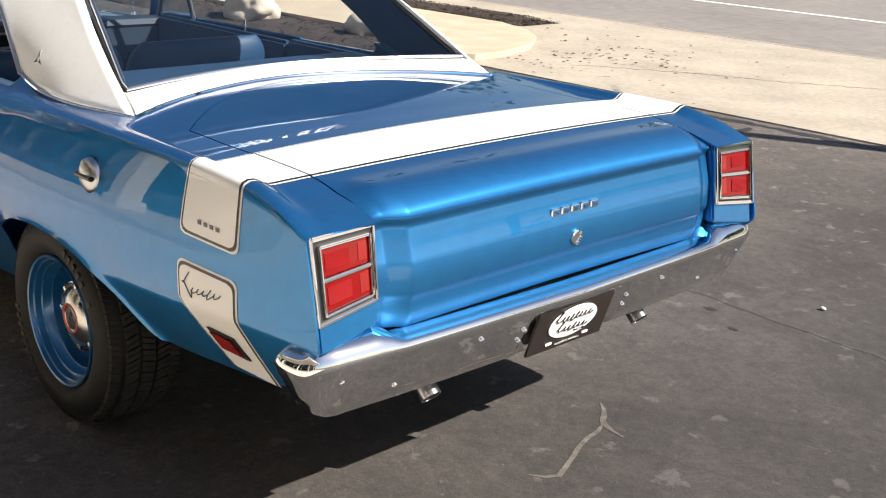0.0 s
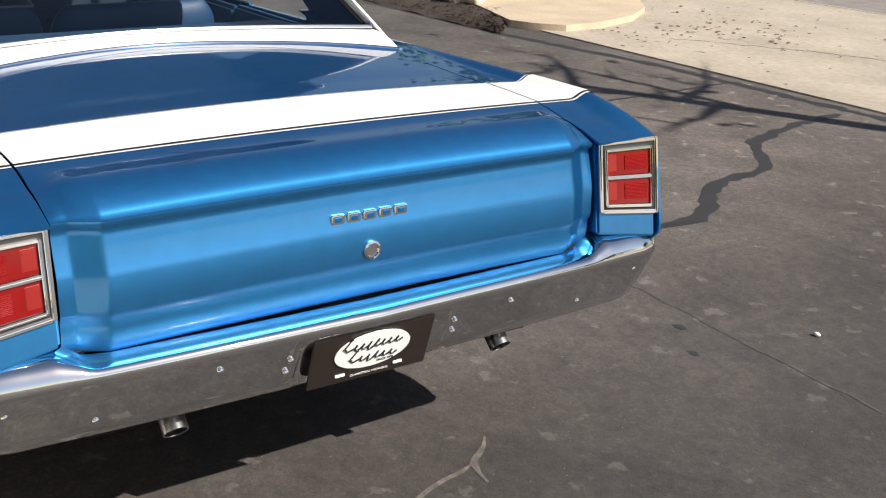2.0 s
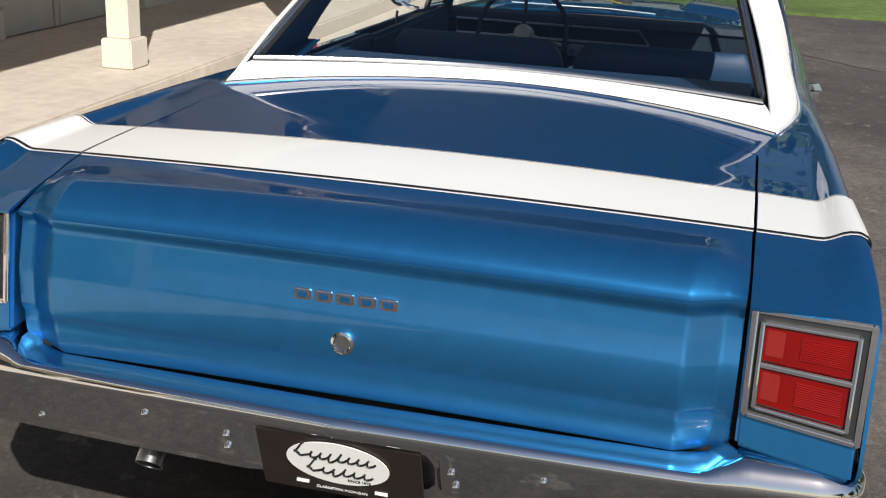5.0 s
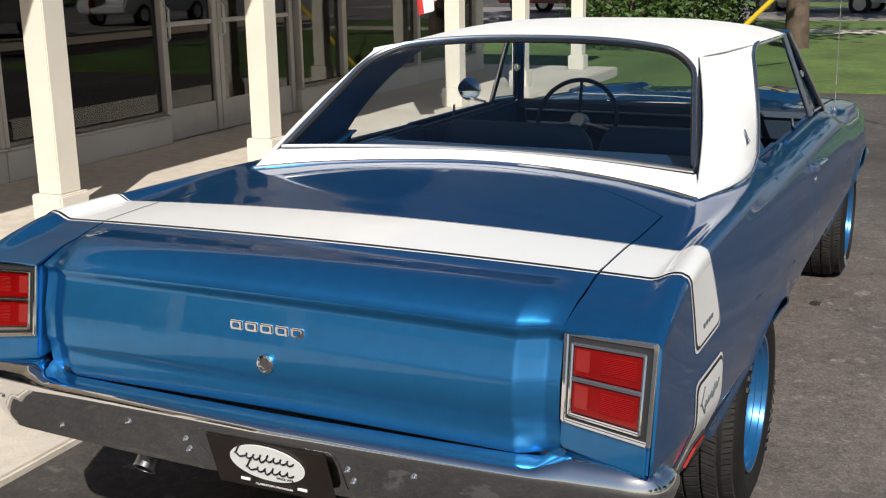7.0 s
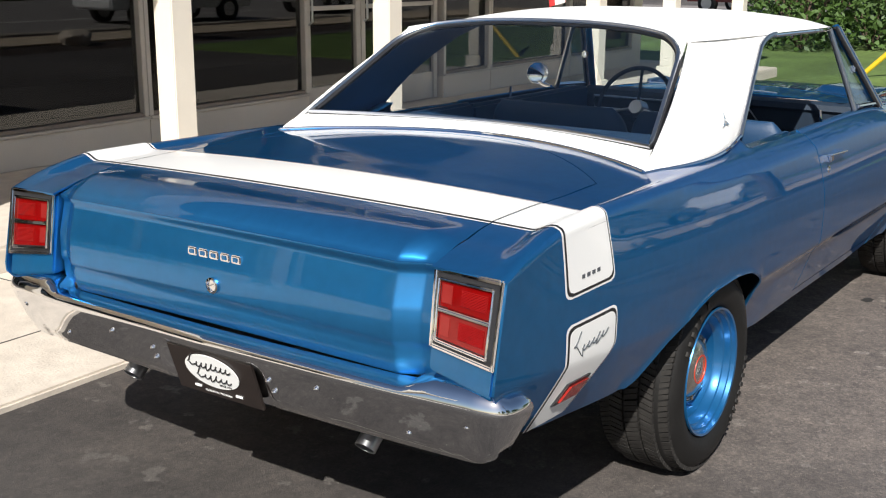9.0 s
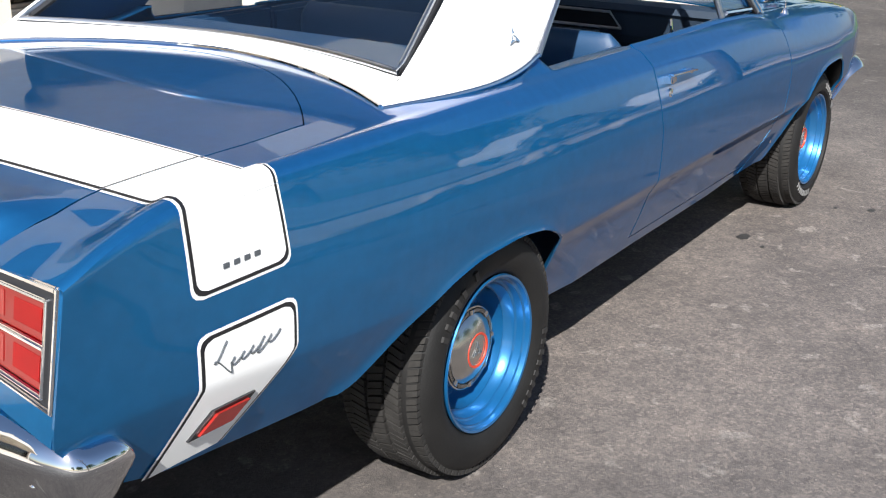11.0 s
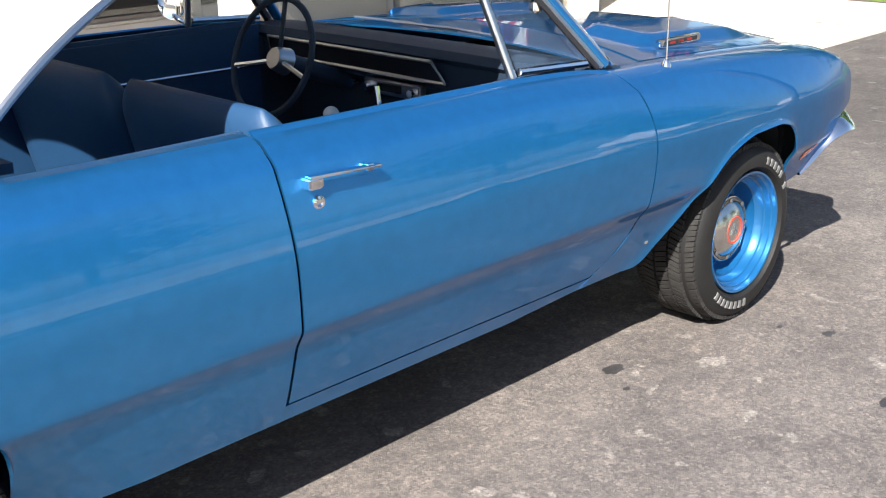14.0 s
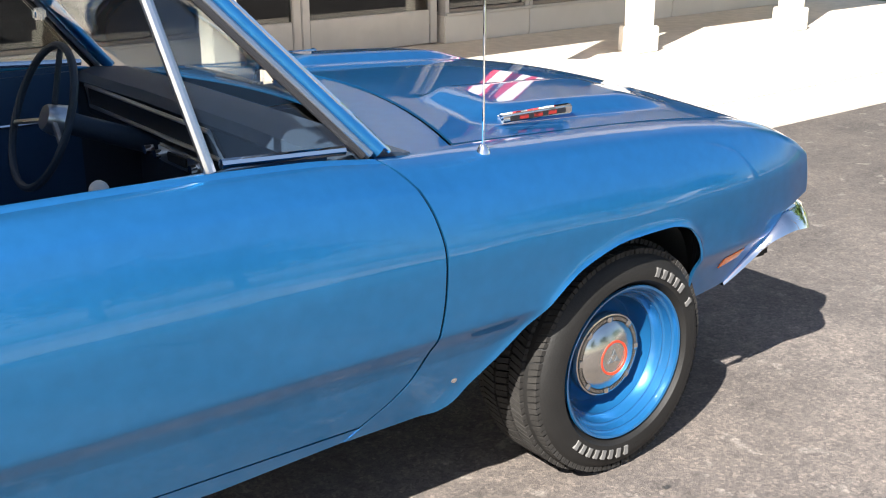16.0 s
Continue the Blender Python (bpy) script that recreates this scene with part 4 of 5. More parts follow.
SAIL_R, SAIL_F = [Vector((-0.268, 0.702, 0.972)), Vector((0.312, 0.572, 1.306))], [Vector((0.345, 0.748, 1.010)), Vector((0.955, 0.632, 1.303))]


def sail_f(sgn):
    def f(u, v):
        a = SAIL_R[0].lerp(SAIL_R[1], v)
        b = SAIL_F[0].lerp(SAIL_F[1], v)
        p = a.lerp(b, u)
        p.y += 0.034 * math.sin(math.pi * min(1, u * 1.02)) * (1 - v) + 0.016 * math.sin(math.pi * v)
        p.z -= 0.038 * (u - u ** 5) * (1 - v)
        back = 0.135 * math.sin(math.pi / 2 * min(1, v / 0.75)) * math.sqrt(max(0, 1 - clamp((v - 0.86) / 0.14) ** 2))
        p.x -= back * u * u
        if v == 1:
            p.y, p.z = roof_half(p.x), roof_rail(p.x)
        return Vector((p.x, sgn * p.y, p.z))
    return f


# the roof skin and both rear pillars are one covering
SPLIT = 14
UP = span(0, 0.84, 12) + [0.88, 0.915, 0.945, 0.97, 0.985, 0.995, 1.0]
share = (SAIL_F[1].x - SAIL_R[1].x) / (1.75 - SAIL_R[1].x)
ALONG = span(0, share, SPLIT) + span(share, 1, 18)[1:]
bm = grid(roof_f, [math.sin(math.pi / 2 * t) for t in span(-1, 1, 44)], ALONG)
for sgn in (1, -1):
    grid(sail_f(sgn), span(0, 1, SPLIT), UP, bm)
bmesh.ops.remove_doubles(bm, verts=bm.verts, dist=0.004)
vinyl = part("vinyl_roof", bm, M_VINYL, car, "white grained vinyl roof and rear pillars", thick=0.010, offset=-1.0, angle=150)

for sgn in (1, -1):
    sf = sail_f(sgn)
    part("base_trim", tube([sf(u, 0) + Vector((0, sgn * 0.004, 0.002)) for u in span(0, 1, 24)], 0.006, 8), M_CHROME, car, "thin chrome trim under the vinyl")
    part("window_trim", tube([sf(1, v) + Vector((0.006, 0, 0)) for v in UP], 0.009, 8), M_SATIN, car, "bright rear quarter trim")
    part("drip_rail", tube([Vector((x, sgn * (roof_half(x) + 0.003), roof_rail(x) - 0.004)) for x in span(0.94, 1.78, 16)], 0.008, 8), M_CHROME, car, "chrome drip rail")
    # three-armed emblem on the rear pillar
    bm = bmesh.new()
    c = sf(0.595, 0.285) + Vector((0, sgn * 0.006, 0))
    for k in range(3):
        a = math.pi / 2 + 2 * math.pi * k / 3
        d, e = Vector((math.cos(a), 0, math.sin(a))), Vector((-math.sin(a), 0, math.cos(a)))
        bm.faces.new([bm.verts.new(c + d * i + e * j + Vector((0, -sgn * 0.35 * (d * i + e * j).z, 0))) for i, j in ((0.028, 0), (0.004, 0.007), (0.010, 0), (0.004, -0.007))])
    part("emblem", bm, M_CHROME, car, "small three-armed chrome emblem", thick=0.004, offset=0)


def band(s, v):
    y = s * 0.70
    a = Vector((vinyl_base(y), y, deck(vinyl_base(y), y) + 0.003))
    yw = s * 0.672
    b = Vector((window_bottom(yw) - 0.004, yw, 1.020 - 0.002 * s * s))
    p = a.lerp(b, v)
    p.z += 0.010 * math.sin(math.pi * v)
    return p


part("vinyl_band", grid(band, span(-1, 1, 44), span(0, 1, 6)), M_VINYL, car, "white vinyl band under the rear window", thick=0.01, offset=0)
part("base_trim", tube([band(s, 0) + Vector((-0.003, 0, 0.001)) for s in span(-1, 1, 50)], 0.006, 8), M_CHROME, car, "thin chrome trim under the vinyl")


def rear_glass(s, v):
    p0 = Vector((window_bottom(s * 0.665), s * 0.665, 1.024))
    y1 = s * 0.556
    p1 = Vector((roof_rear(y1) - 0.003, y1, roof_height(max(0.3, roof_rear(y1)), y1) - 0.006))
    p = p0.lerp(p1, v)
    return p


def corner_v(s):
    """How high the pane reaches at a place across it: its upper corners are round."""
    k = clamp((abs(s) - 0.80) / 0.20)
    return 1 - 0.20 * (1 - math.sqrt(max(0, 1 - k * k)))


ACROSS = sorted(set(span(-1, 1, 24) + [sg * x for sg in (1, -1) for x in (0.82, 0.86, 0.90, 0.93, 0.96, 0.98, 0.99)]))
part("rear_window", grid(lambda s, v: rear_glass(s, v * corner_v(s)), ACROSS, span(0, 1, 10)), M_GLASS, car, "curved rear window", thick=0.004, offset=0).visible_shadow = False
for sgn in (1, -1):
    part("vinyl_corner", grid(lambda s, v: rear_glass(sgn * s, corner_v(s) + (1.02 - corner_v(s)) * v) + Vector((-0.004, 0, 0.004)), [x for x in ACROSS if x >= 0.78] + [1.015], span(0, 1, 5)), M_VINYL, car, thick=0.008, offset=0)
loop = [rear_glass(s, 0.0) for s in span(-1, 1, 30)] + [rear_glass(1, v) for v in span(0.05, 0.78, 12)] + [rear_glass(s, corner_v(s)) for s in reversed(ACROSS)] + [rear_glass(-1, v) for v in span(0.78, 0.05, 12)]
part("window_seal", tube(loop, 0.013, 8, closed=True), M_SEAL, car, "black rubber window seal")
part("window_trim", tube([p + Vector((-0.010, 0, 0.008)) for p in loop], 0.007, 8, closed=True), M_SATIN, car, "bright rear window trim")


def windscreen_base(y):
    return 2.17 + 0.13 * (1 - (y / 0.70) ** 2)


def windscreen(s, v):
    p0 = Vector((windscreen_base(s * 0.69), s * 0.69, 0.925))
    p1 = Vector((1.80 - 0.05 * s * s + 0.005, s * 0.588, roof_height(1.78, s * 0.588) - 0.012))
    return p0.lerp(p1, v)


part("windscreen", grid(windscreen, span(-1, 1, 20), span(0, 1, 8)), M_GLASS, car, "windscreen", thick=0.004, offset=0).visible_shadow = False
for sgn in (1, -1):
    base, top = Vector((2.125, sgn * 0.725, 0.933)), Vector((1.805, sgn * 0.598, 1.290))
    part("windscreen_pillar", tube([base, base.lerp(top, 0.5), top], 0.018, 12), M_PAINT, car)
    for dx, r, mm in ((-0.030, 0.010, M_SATIN), (0.020, 0.005, M_CHROME), (-0.046, 0.008, M_SEAL)):
        o = Vector((dx, sgn * 0.014, 0))
        part("pillar_trim", tube([base + o, top + o], r, 8), mm, car)
    pb, pt = Vector((1.745, sgn * 0.728, 0.948)), Vector((1.690, sgn * 0.608, 1.288))
    part("vent_post", tube([pb, pt], 0.012, 10), M_SATIN, car, "bright vent window post")
    tri = [pb + Vector((0.02, 0, 0.012)), base + Vector((-0.085, 0, 0.012)), top + Vector((-0.05, 0, -0.01)), pt + Vector((0.015, 0, -0.012))]
    part("vent_window", prism(tri, (0, 0.004, 0)), M_GLASS, car, "small vent window").visible_shadow = False
    part("vent_frame", tube([tri[0] + Vector((0, sgn * 0.004, 0.004)), tri[1] + Vector((0, sgn * 0.004, 0.004))], 0.010, 8), M_CHROME, car)
    k = base.lerp(top, 0.48) + Vector((-0.06, -sgn * 0.004, 0))
    part("vent_latch", box(k.x - 0.018, k.x + 0.018, k.y - 0.012, k.y + 0.012, k.z - 0.014, k.z + 0.020, 0.006), M_CHROME, car)
    part("lock_knob", tube([(1.301, sgn * 0.722, 0.945), (1.298, sgn * 0.716, 0.995)], 0.0055, 8), M_CHROME, car)

# round mirror on the left door
mirror = part("door_mirror", tube([(1.76, 0.765, 0.950), (1.768, 0.815, 0.958), (1.770, 0.846, 0.975)], 0.010, 10), M_CHROME, car, "round chrome door mirror")
bm = lathe([(-0.03, 0.0001), (-0.026, 0.03), (-0.012, 0.052), (0.004, 0.060), (0.008, 0.057), (0.006, 0.052), (0.006, 0.0001)], 0, 0, 0, 32, 1)
bmesh.ops.transform(bm, matrix=Matrix.Translation((1.765, 0.848, 1.012)) @ Matrix.Rotation(radians(90 + 24), 4, "Z") @ Matrix.Scale(0.92, 4), verts=bm.verts)
part("mirror_head", bm, M_CHROME, mirror)


# ---- hood ----
def hood_rear(y):
    return 2.352 + 0.12 * (1 - (y / 0.69) ** 2)


def hood_height(x, y):
    e = shoulder(max(2.3, x)) + 0.010
    z = e + 0.045 * max(0, 1 - (y / 0.69) ** 2) * clamp((3.62 - x) / 0.4 + 0.3)
    for c in (0.44, -0.44):
        u = clamp((x - 2.50) / 0.10) * clamp((3.28 - x) / 0.25) * clamp((0.15 - abs(y - c)) / 0.045)
        z += 0.030 * u * u * (3 - 2 * u)
    return z


hood = part("hood", grid(lambda y, t: Vector((hood_rear(y) + (3.60 - hood_rear(y)) * t, y, hood_height(hood_rear(y) + (3.60 - hood_rear(y)) * t, y))), span(-0.681, 0.681, 76), span(0, 1, 60)), M_PAINT, car, "metallic blue hood with two raised scoops", thick=0.006, offset=0, angle=60)
for sgn in (1, -1):
    # near-flush black strip added to draw the shade in the hood gap
    part("hood_seal", grid(lambda x, t: Vector((x, sgn * (0.679 + 0.018 * t), shoulder(x) + 0.0065)), span(2.40, 3.56, 24), span(0, 1, 2)), M_BLACK, car, "black strip painting the shaded gap beside the hood", thick=0.004, offset=-1.0)
part("cowl", grid(lambda y, t: Vector((windscreen_base(y) - 0.01 + (hood_rear(y) - 0.002 - windscreen_base(y)) * t, y, (0.928 - 0.012 * (y / 0.69) ** 2) * (1 - t) + (hood_height(hood_rear(y), y) - 0.002) * t)), span(-0.70, 0.70, 30), span(0, 1, 6)), M_PAINT, car, thick=0.006, offset=0)
for sgn in (1, -1):
    y = sgn * 0.605
    fr = part("hood_badge", box(2.555, 2.785, y - 0.011, y + 0.011, 0.914, 0.937, 0.004), M_CHROME, hood, "chrome hood badge with red marks on black")
    part("badge_panel", box(2.580, 2.760, min(y, y + sgn * 0.013) - 0.001, max(y, y + sgn * 0.013), 0.919, 0.932, 0.002), M_PIN, fr, "black badge panel")
    for bx in (2.622, 2.668, 2.714):
        part("badge_mark", box(bx - 0.015, bx + 0.015, min(y, y + sgn * 0.0145), max(y, y + sgn * 0.0145), 0.9205, 0.9305, 0.0015), M_DKRED, fr, "red badge mark")
part("hood_ornament_trim", box(3.59, 3.625, -0.70, 0.70, 0.715, 0.735, 0.006), M_CHROME, car, "chrome hood lip")
ant = part("antenna_base", lathe([(0, 0.0001), (0, 0.016), (0.012, 0.013), (0.022, 0.006), (0.024, 0.0001)], 0, 0, 0, 20), M_CHROME, car, "antenna with chrome base")
ant.data.transform(Matrix.Translation((2.38, -0.758, 0.897)) @ Matrix.Rotation(radians(90), 4, "X"))
part("mast", tube([(2.38, -0.758, 0.91), (2.383, -0.756, 1.35), (2.386, -0.754, 1.80)], lambda t: 0.0028 - 0.0012 * t, 8), M_CHROME, ant)
for sgn in (1, -1):
    part("wiper", tube([(2.30, sgn * 0.10 - 0.10, 0.936), (2.292, sgn * 0.10 + 0.12, 0.946), (2.255, sgn * 0.10 + 0.36, 0.950)], 0.005, 6), M_SATIN, car)


# ---- interior ----
part("cabin_floor", box(0.05, 2.1, -0.72, 0.72, 0.36, 0.40), M_DASH, car)
part("parcel_shelf", grid(lambda y, t: Vector((window_bottom(y) + 0.02 + (0.46 - window_bottom(y)) * t, y, 0.985 - 0.03 * t)), span(-0.64, 0.64, 16), span(0, 1, 3)), M_TRIMBLUE, car, "dark blue parcel shelf", thick=0.02, offset=0)
part("firewall", box(2.19, 2.21, -0.72, 0.72, 0.30, 0.92), M_DASH, car)
for sgn in (1, -1):
    part("kick_panel", box(1.98, 2.19, min(sgn * 0.70, sgn * 0.735), max(sgn * 0.70, sgn * 0.735), 0.34, 0.885), M_DASH, car)
part("boot_bulkhead", box(0.22, 0.26, -0.66, 0.66, 0.38, 0.95), M_DASH, car)
for sgn in (1, -1):
    part("door_panel", box(0.95, 2.02, min(sgn * 0.69, sgn * 0.735), max(sgn * 0.69, sgn * 0.735), 0.40, 0.945, 0.015), M_TRIMBLUE, car, "dark blue door panel")
    part("quarter_trim", box(0.36, 0.94, min(sgn * 0.69, sgn * 0.731), max(sgn * 0.69, sgn * 0.731), 0.40, 0.955, 0.012), M_TRIMBLUE, car)
    part("panel_strip", tube([(0.97, sgn * 0.688, 0.80), (2.0, sgn * 0.688, 0.79)], 0.005, 6), M_CHROME, car)
    y = sgn * 0.625
    def lining(u, v, sgn=sgn):
        p = sail_f(sgn)(u, min(v, 0.97))
        return Vector((p.x + 0.02, p.y - sgn * 0.03, p.z))
    part("sail_lining", grid(lining, span(0.05, 0.96, 10), span(0, 0.97, 8)), M_TRIMBLUE, car, "dark blue pillar lining", thick=0.006, offset=0)


def seat_back(cx, cy, w, z0, z1, lean, name, insert=True):
    """A padded backrest with rounded top and a paler insert on its front."""
    def f(a, t):
        z = z0 + (z1 - z0) * t
        x = cx - lean * t
        q = clamp((t - 0.72) / 0.28)
        k = 1 - 0.16 * q ** 3
        d = 0.082 * (1 - 0.25 * t) * math.sqrt(max(0.02, 1 - q ** 2.2))
        return Vector((x + d * math.copysign(abs(math.cos(a)) ** 0.6, math.cos(a)), cy + w * k * math.copysign(abs(math.sin(a)) ** 0.45, math.sin(a)), z))
    bm = grid(f, [2 * math.pi * k / 28 for k in range(28)], span(0, 0.7, 6) + [0.74, 0.80, 0.85, 0.90, 0.94, 0.97, 0.99, 1.0], None, True)
    top = [v for v in bm.verts if v.co.z > z1 - 1e-4]
    bmesh.ops.contextual_create(bm, geom=top)
    ob = part(name, bm, M_TRIMBLUE, car, "dark blue vinyl seat back", angle=45)
    if insert:
        bm = bmesh.new()
        for k in range(9):
            y = cy - w * 0.62 + w * 1.24 * (k + 0.5) / 9
            tube([(cx + 0.072 - lean * 0.15, y, z0 + 0.1 * (z1 - z0)), (cx + 0.052 - lean * 0.9, y, z0 + 0.85 * (z1 - z0))], w * 0.066, 6, bm)
        part("seat_insert", bm, M_SEATIN, ob, "ribbed mid-blue insert")
    return ob


for cy in (0.34, -0.34):
    seat_back(1.20, cy, 0.325, 0.46, 0.965, 0.14, "front_seat_back")
    part("seat_cushion", box(1.20, 1.72, cy - 0.30, cy + 0.30, 0.45, 0.60, 0.05, None, 3), M_TRIMBLUE, car, "dark blue seat cushion")
seat_back(0.48, 0.0, 0.60, 0.46, 0.90, 0.16, "rear_seat_back")
part("rear_cushion", box(0.45, 0.92, -0.60, 0.60, 0.42, 0.58, 0.05, None, 3), M_SEATIN, car, "mid-blue rear seat cushion")
dash = part("dashboard", sweep([(2.08, -0.72), (2.10, -0.3), (2.10, 0.3), (2.08, 0.72)], lambda t: [(0.16, 0.90), (0.10, 0.925), (0.0, 0.935), (-0.05, 0.925), (-0.065, 0.90), (-0.05, 0.885), (-0.04, 0.80), (0.0, 0.76), (0.14, 0.74)]), M_DASH, car, "dark padded dashboard")
panel = part("instrument_panel", prism([(2.040, 0.66, 0.888), (2.032, -0.16, 0.888), (2.040, -0.20, 0.83), (2.048, 0.66, 0.83)], (-0.012, 0, 0)), M_PIN, dash, "black instrument panel")
part("panel_frame", tube([(2.024, 0.66, 0.892), (2.018, -0.16, 0.892), (2.026, -0.21, 0.828), (2.034, 0.66, 0.828)], 0.006, 6, closed=True), M_SATIN, dash)
radio = part("radio", box(2.015, 2.05, -0.11, 0.15, 0.762, 0.812, 0.006), M_SATIN, dash, "silver-faced radio")
part("radio_slot", box(2.010, 2.02, -0.03, 0.08, 0.776, 0.80, 0.002), M_PIN, radio)
for y in (0.125, -0.085, 0.19):
    part("radio_knob", tube([(2.02, y, 0.787), (1.995, y, 0.786)], 0.012, 12), M_CHROME, radio)
AX = Vector((-0.93, 0, 0.36)).normalized()
WC = Vector((1.775, 0.31, 0.885))
E1, E2 = Vector((0, 1, 0)), AX.cross(Vector((0, 1, 0)))
ring = [WC + 0.190 * (math.cos(t) * E1 + math.sin(t) * E2) for t in (2 * math.pi * k / 40 for k in range(40))]
sw = part("steering_wheel", tube(ring, 0.0105, 8, closed=True), M_DASH, car, "thin dark blue steering wheel")
for a in (0.25, math.pi - 0.25, -math.pi / 2):
    part("spoke", tube([WC - AX * 0.03, WC + 0.188 * (math.cos(a) * E1 + math.sin(a) * E2)], 0.008, 6), M_SATIN if a > -1 else M_DASH, sw)
part("hub", tube([WC - AX * 0.06, WC - AX * 0.02, WC - AX * 0.005], lambda t: 0.045 - 0.012 * t, 20), M_SATIN, sw, "bright round horn button")
part("column", tube([WC - AX * 0.05, Vector((2.1, 0.31, 0.76))], 0.03, 12), M_DASH, sw)
part("shift_knob", tube([(1.826, 0.09, 0.40), (1.826, 0.09, 0.70)], 0.006, 8), M_SEAL, car)
bm = bmesh.new()
bmesh.ops.create_uvsphere(bm, u_segments=16, v_segments=10, radius=0.026, matrix=Matrix.Translation((1.826, 0.09, 0.725)))
part("shift_ball", bm, M_WHITE, car, "white shift knob")


# ---- ground, road and kerbs ----
def sheet(x0, x1, y0, y1, z, nx=1, ny=1):
    return grid(lambda x, y: Vector((x, y, z)), span(x0, x1, nx), span(y0, y1, ny))


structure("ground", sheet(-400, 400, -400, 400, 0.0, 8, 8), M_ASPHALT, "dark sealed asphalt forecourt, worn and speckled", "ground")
structure("apron_pavement", box(-30, 40, -9.7, -5.38, -0.2, 0.012), M_APRON, "pale tan concrete apron beside the road", "pavement")
structure("road", box(-200, 200, -26, -9.7, -0.2, 0.006), M_ROAD, "grey concrete road", "road")
structure("road_line", box(-200, 200, -13.45, -13.3, 0, 0.011), M_LINE, "white painted road line", "road line")
structure("lawn_front", box(11.3, 60, -4.0, 9.0, -0.2, 0.03), M_GRASS, "sunlit green lawn", "lawn")
structure("lawn_far", box(-200, 200, -60, -26, -0.2, 0.05), M_GRASS, "green verge across the road", "lawn")

# ---- shop front ----
WY, FL = 4.68, 0.16
SITE["turn"] = Matrix.Translation((2.6, 0, 0)) @ Matrix.Rotation(radians(1.5), 4, "Z") @ Matrix.Translation((-2.6, 0, 0))
structure("front_pavement", box(-8, 11.0, 1.44, 2.95, -0.2, 0.03, 0.01), M_CONC, "pale concrete slab along the shop", "pavement")
structure("walkway", box(-8, 12.4, 2.95, 5.2, -0.2, FL, 0.015), M_CONC, "raised concrete walkway under the canopy", "pavement")
for k, x in enumerate((-6.2, -3.1, 0.0, 3.1, 6.2, 9.3)):
    structure("joint_%d" % (k + 2), box(x - 0.003, x + 0.003, 1.46, 2.93, 0.02, 0.0325), M_TAR, "dark joint between concrete slabs", "joint")
structure("joint_8", box(-7.9, 10.9, 2.02, 2.025, 0.02, 0.0325), M_TAR, "dark joint between concrete slabs", "joint")
for x in (-4.92, -2.71, -0.51, 1.70, 3.91, 7.55, 9.55, 11.9):
    post = thing("post", "square cream-painted canopy post on a plinth", "post", (x, 3.38, FL), "canopy posts")
    part("shaft", box(x - 0.080, x + 0.090, 3.30, 3.46, 0.36, 2.85, 0.006), M_POST, post)
    part("plinth", box(x - 0.112, x + 0.122, 3.27, 3.49, FL, 0.36, 0.010), M_POST, post)
structure("canopy", box(-8, 12.4, 2.65, WY + 0.3, 2.85, 3.15, 0.02), M_POST, "flat cream canopy over the walkway", "canopy")
structure("wall_upper", box(-8, 11.7, WY + 0.05, WY + 0.35, 2.5, 5.0), M_WALL, "cream shop wall above the windows", "wall")
# back wall, floor and ceiling get their dimness from the dark colour
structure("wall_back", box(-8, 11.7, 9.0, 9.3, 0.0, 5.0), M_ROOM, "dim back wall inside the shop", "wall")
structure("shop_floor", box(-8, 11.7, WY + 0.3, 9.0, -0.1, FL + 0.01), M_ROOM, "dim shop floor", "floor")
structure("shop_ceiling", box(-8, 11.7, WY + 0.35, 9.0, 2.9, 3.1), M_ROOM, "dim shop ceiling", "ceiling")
structure("wall_side_1", box(11.4, 11.7, WY + 0.02, 9.3, 0.0, 5.0), M_WALL, "cream end wall of the shop", "wall")
structure("wall_side_2", box(-8.3, -8, WY - 0.2, 9.3, 0.0, 5.0), M_WALL, "cream end wall of the shop", "wall")
bays = [(-8, -6.62, "w"), (-6.62, -4.77, "w"), (-4.77, -2.92, "w"), (-2.92, -1.07, "w"), (-1.07, 0.78, "w"), (0.78, 2.63, "w"), (2.63, 4.50, "w"), (4.52, 5.32, "d"), (5.32, 6.62, "d"), (6.66, 7.60, "w"), (7.60, 9.50, "w"), (9.50, 11.4, "w")]
nw = nd = 0
